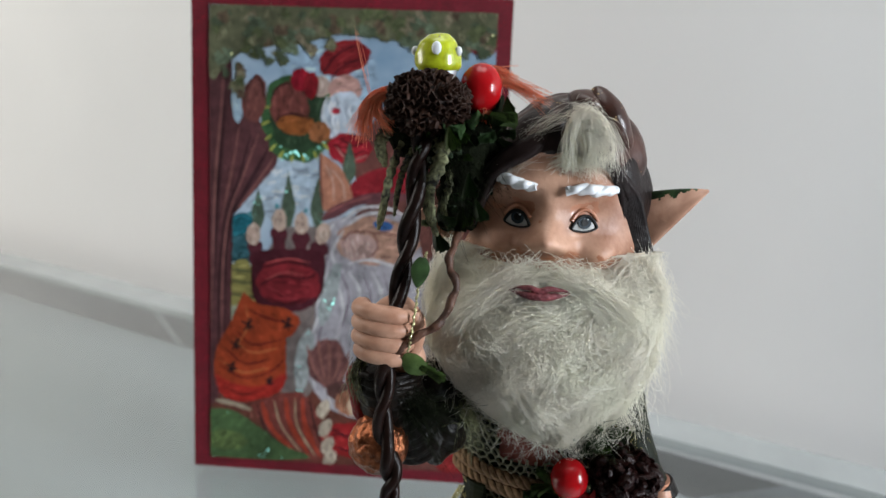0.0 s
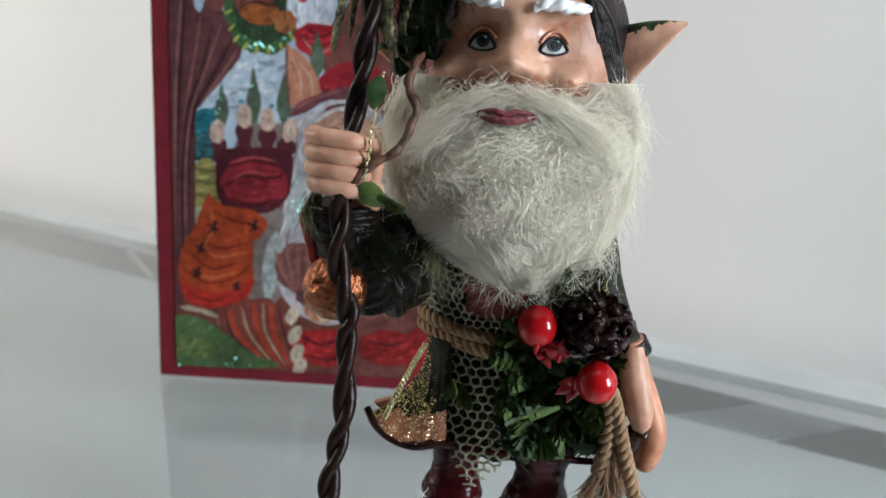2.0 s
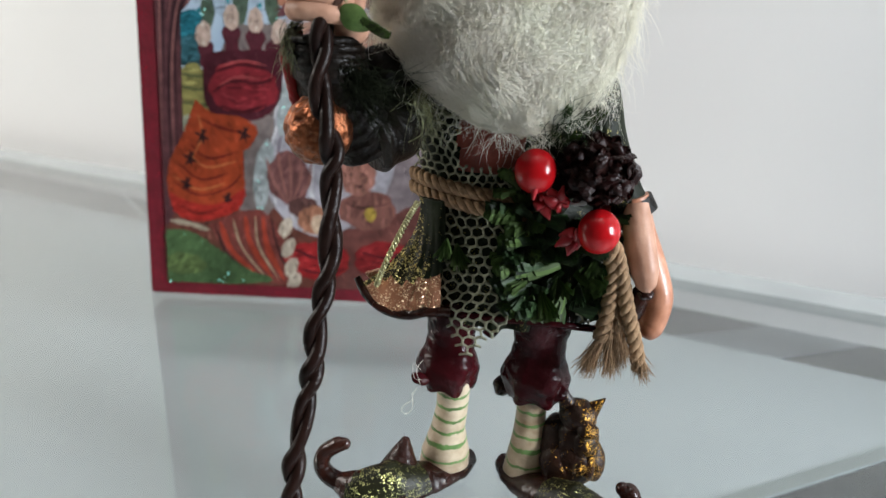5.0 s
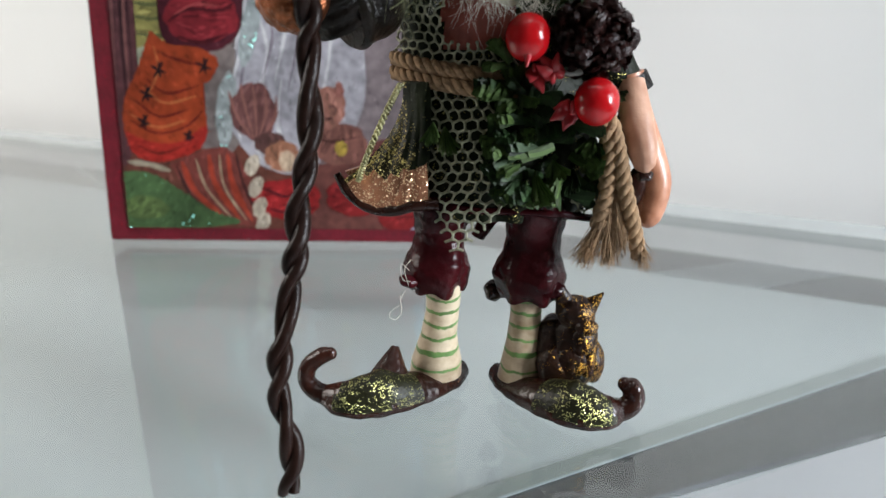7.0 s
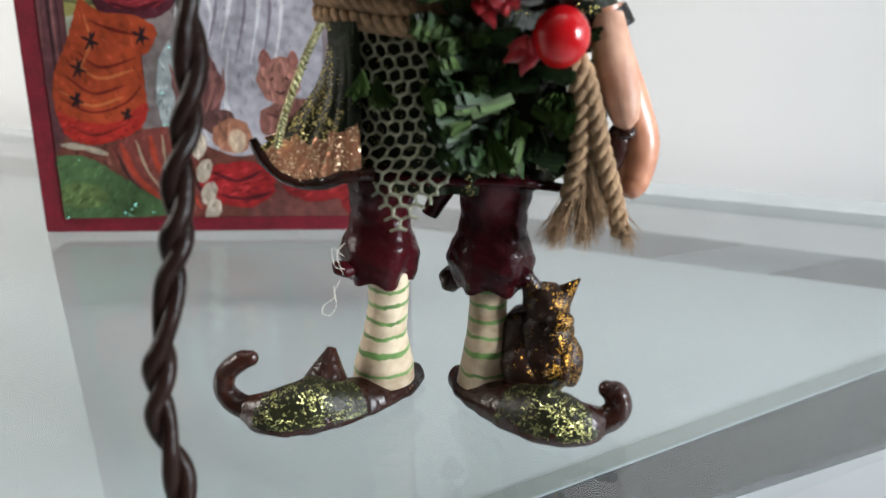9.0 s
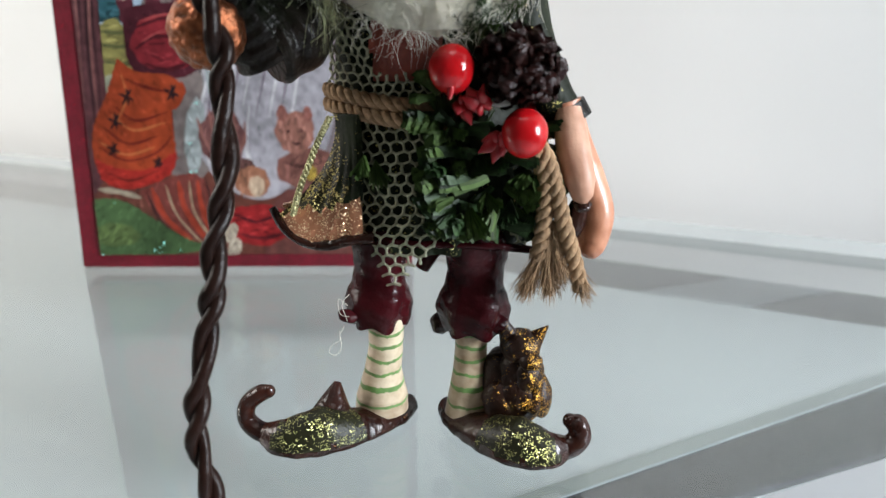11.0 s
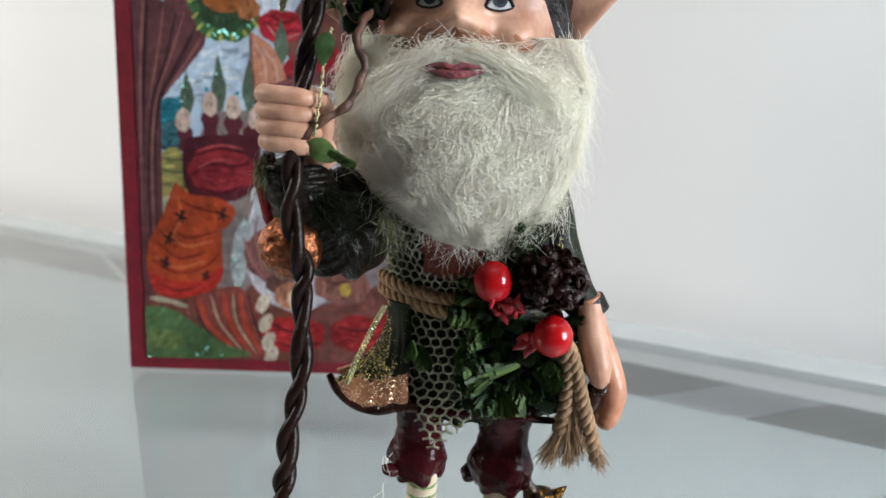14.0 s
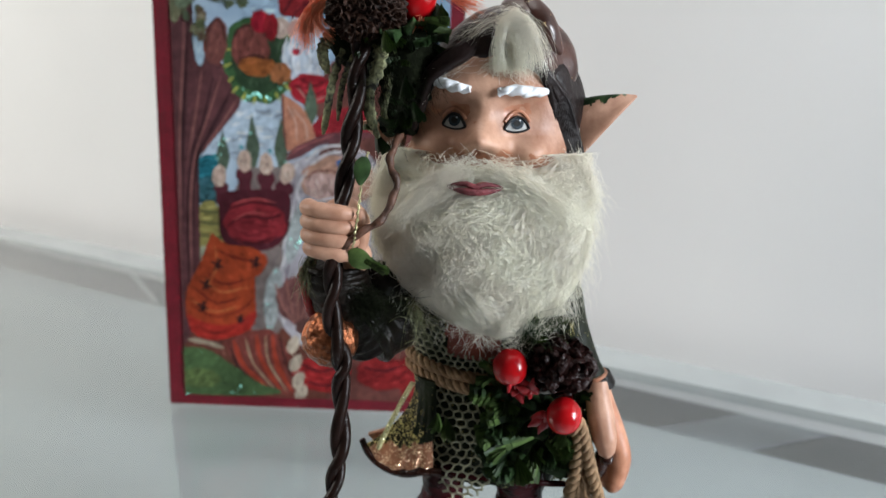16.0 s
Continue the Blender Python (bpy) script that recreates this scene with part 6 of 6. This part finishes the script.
def netting(name, inside, x0, x1, z0, z1, cell, lift):
    """Hexagonal meshes of thread laid on the coat's front."""
    ms = Mesher()
    h = cell * 0.88
    rows = int((z1 - z0) / h) + 1
    done = set()
    for r in range(rows):
        z = z0 + r * h
        for c in range(int((x1 - x0) / cell) + 2):
            x = x0 + (c + 0.5 * (r % 2)) * cell
            top, tl, tr = (x, z + h * 0.32), (x - cell / 2, z + h * 0.68), (x + cell / 2, z + h * 0.68)
            low = (x, z - h * 0.32)
            for a, b in ((low, top), (top, tl), (top, tr)):
                mx, mz = (a[0] + b[0]) / 2, (a[1] + b[1]) / 2
                if not inside(mx, mz):
                    continue
                s = np.linspace(0, 1, 4)
                px, pz = a[0] + (b[0] - a[0]) * s, a[1] + (b[1] - a[1]) * s
                px = px + 0.35 * np.sin(pz * 0.45 + px * 0.2) + 0.14 * np.sin(px * 2.3 + pz * 1.1)
                pz = pz + 0.4 * np.sin(px * 0.35) + 0.14 * np.sin(px * 1.9 - pz * 1.3)
                q = np.array([torso_front(i, j, lift + 2.2 * np.clip((58 - j) / 10, 0, 1) + 0.3 * math.sin(i * 0.8 + j * 0.5)) for i, j in zip(px, np.maximum(pz, 46.5))])
                q[:, 2] = pz
                low_y = np.maximum(0, 50 - pz)
                q[:, 1] += 0.05 * low_y
                ms.tube(q, 0.075 * cell + 0.13 + 0.06 * math.sin(px[0] * 3 + pz[0] * 2), 0, 6, ends=False)
                ms.ball(q[-1], 0.075 * cell + 0.29, 0, rows=5, cols=7)
    return put(ms, name, M_NET, net)


netting("skirt_net", lambda x, z: z < 78 and 22 + 0.10 * (78 - z) < x < 45.5 - 0.02 * (78 - z) and z > 41 + 1.25 * abs(x - 36.0) * (1.0 if x > 36 else 1.15) - 3, 18, 48, 38, 80, 2.8, 1.5)
netting("skirt_net", lambda x, z: 61 < x < 69 and 44 < z < 56 and z > 46 + 0.5 * (66 - x), 58, 70, 42, 58, 2.3, 1.2)
netting("chest_net", lambda x, z: 83.5 < z < 104 and 19 < x < 48 and not (z > 88.5 and 31 < x < 46.5 and z > 88 + 0.2 * abs(x - 38)), 17, 50, 82, 105, 2.3, 1.3)

# ---- gold braid from belt to coat tip ----
ms = Mesher()
for ph in (0, 2.1, 4.2):
    q = smooth_path([(20.5, 206.5, 79.5), (17.6, 206.0, 74), (12.6, 206.5, 63), (9.6, 209, 55.5)], 80)
    a = np.linspace(0, 60, 80) + ph
    ms.tube(q + 0.55 * np.stack([np.cos(a), np.sin(a), 0.3 * np.sin(a)], 1), 0.36 + 0.08 * np.sin(3.1 * a), 0, 7)
braid = ms.thing("gold_braid_cord", M_GOLD)
tagged(braid, "thin sparkling gold braid cord hanging from the belt", "cord")

# ---- holly sprig at the waist ----
sprig = holder("holly_sprig", (60, 203, 75))
tagged(sprig, "holly sprig with two red berries, cone and green leaves", "sprig")
cone_scales("seed_cone", sprig, (63.6, 200.5, 90.8), (8.8, 7.2, 8.4), 250, 3.4, M_CONE, turn=(60, 20, 0), cup=0.6, label="dark brown open seed cone")
berry("berry", (49.2, 197, 90.6), 4.95, sprig)
berry("berry", (64.9, 196.5, 77.2), 5.0, sprig, False)
for c, d, n in (((56, 200, 82), (-0.5, -0.3, 0.9), 6), ((60, 199.5, 76), (-0.6, -0.4, -0.7), 7), ((51, 201, 84), (0.6, -0.3, -0.7), 5)):
    for k in range(n):
        e = np.add(c, np.array([d[0] + 0.8 * math.cos(k * 2.4), d[1] - 0.1 * k % 0.5, d[2] + 0.8 * math.sin(k * 2.4)]) * 3.6)
        ms = Mesher()
        ms.tube(smooth_path([c, (np.add(c, e) / 2 + (0, -0.8, 0)), e], 8), [0.5, 1.1, 1.5, 1.6, 1.5, 1.1, 0.6, 0.2], 0, 7, flat=0.35)
        put(ms, "bract", M_BRACT, sprig)
ms = Mesher()
ms.ball((60, 199, 83.4), (2.3, 1.2, 1.0), 0, turn=(0, -12, 0), bump=0.2, freq=1.2)
put(ms, "glue_bead", M_EYEW, sprig, "dried glue bead")
count = 0
while count < 92:
    x, z = random.uniform(45, 71), random.uniform(54, 84)
    if ((x - 58.5) / 12.5) ** 2 + ((z - 66) / 12.5) ** 2 > 1 and not (x < 50 and 76 < z < 84):
        continue
    count += 1
    p = torso_front(x, z, random.uniform(0.5, 5.0))
    leaf(sprig, p, ((x - 59) * 0.05 + random.uniform(-0.7, 0.7), random.uniform(-0.5, 0.0), (z - 68) * 0.05 + random.uniform(-0.7, 0.6)), random.uniform(6.0, 9.5), M_LEAFD if random.random() < 0.5 else M_LEAF)
for p, d, s in (((31, 204.5, 70), (0.1, -0.3, -1), 7), ((28.5, 205, 71), (-0.1, -0.3, -1), 6), ((46, 203, 85), (-0.5, -0.3, 0.8), 7), ((45, 203, 84), (-0.9, -0.4, 0.2), 6), ((60, 203, 100), (0.2, -0.5, 0.9), 7), ((57, 202, 101), (-0.4, -0.5, 0.8), 7), ((52, 202, 99), (-0.6, -0.4, 0.7), 6.5), ((55, 201, 97), (0.2, -0.7, 0.6), 6), ((50, 203, 76), (-0.9, -0.4, 0.1), 8), ((49, 203, 73), (-0.9, -0.4, -0.3), 8), ((47, 203.5, 66), (-0.8, -0.4, -0.4), 7)):
    leaf(sprig, p, d, s, M_LEAF)
tuft(60, (53, 199, 99), (55, 197.5, 102), (58, 199, 104), 2.4, 0.07, M_LEAFD, sprig, "fine_needles")

# red glitter leaf at the cuff, loose threads
ms = Mesher()
for k in range(5):
    ms.tube(smooth_path([(-5 - 0.4 * k, 195, 120 - 3 * k), (-8.4 + 0.5 * k, 193.5, 115 - 2.4 * k), (-7 + 0.8 * k, 193, 108 - 2 * k)], 9), [0.4, 1.0, 1.5, 1.7, 1.7, 1.5, 1.1, 0.6, 0.2], 0, 7, flat=0.4)
redleaf = ms.thing("red_glitter_leaf", glitter(mat("red_glitter_leaf", (0.20, 0.004, 0.006), 0.3, var=0.4, scale=400, coat=0.4), (0.8, 0.05, 0.05), 1800, 0.2))
tagged(redleaf, "dark red glitter leaf tucked in the sleeve cuff", "leaf")

# dark fibres over the sleeve, loose hairs at the chest
fuzz = holder("sleeve_fringe", (8, 195, 105))
tagged(fuzz, "dark dried moss fringe wound over the raised sleeve", "fringe")
tuft(260, (6, 192, 112), (10, 189, 108), (14, 193, 104), 3.4, 0.07, M_MOSS, fuzz, "moss_fibre")
tuft(90, (21, 201, 107), (22, 197.5, 104), (25, 200, 99), 2.6, 0.05, M_LICHEN, fuzz, "lichen_fibre")
tuft(110, (-5, 190, 121), (-7, 189, 118), (-6, 190, 113), 1.4, 0.09, M_LICHEN, fuzz, "lichen_fibre")
ms = Mesher()
ms.tube(smooth_path([(15.5, 194, 103), (19, 192, 105.5), (22.5, 193, 103), (22.8, 195, 98.5), (19.5, 196, 96)], 30), 0.14, 0, 6)
put(ms, "wire_loop", M_LICHEN, fuzz, "thin grey wire loop")

# fine white fluff caught on the breeches cuff
fluff = holder("loose_fluff", (20, 208, 28))
tagged(fluff, "fine white wool fluff caught on the breeches cuff", "fluff")
for pts in ([(22.5, 207, 33), (20.5, 206, 35), (20.8, 206, 31), (22.8, 207, 30)], [(23.0, 207, 36), (21.4, 206, 33.5), (22.4, 206.4, 29)], [(20.2, 207, 23.5), (18.0, 206.5, 22), (17.4, 206.5, 20.2), (19.0, 206.5, 19.6), (20.4, 207, 21.5), (20.0, 207.5, 26)], [(21.5, 207, 27.5), (20.3, 206.5, 25), (20.6, 207, 22.5)]):
    ms = Mesher()
    ms.tube(smooth_path(pts, 24), 0.055, 0, 5)
    put(ms, "fibre", M_STRAND, fluff)
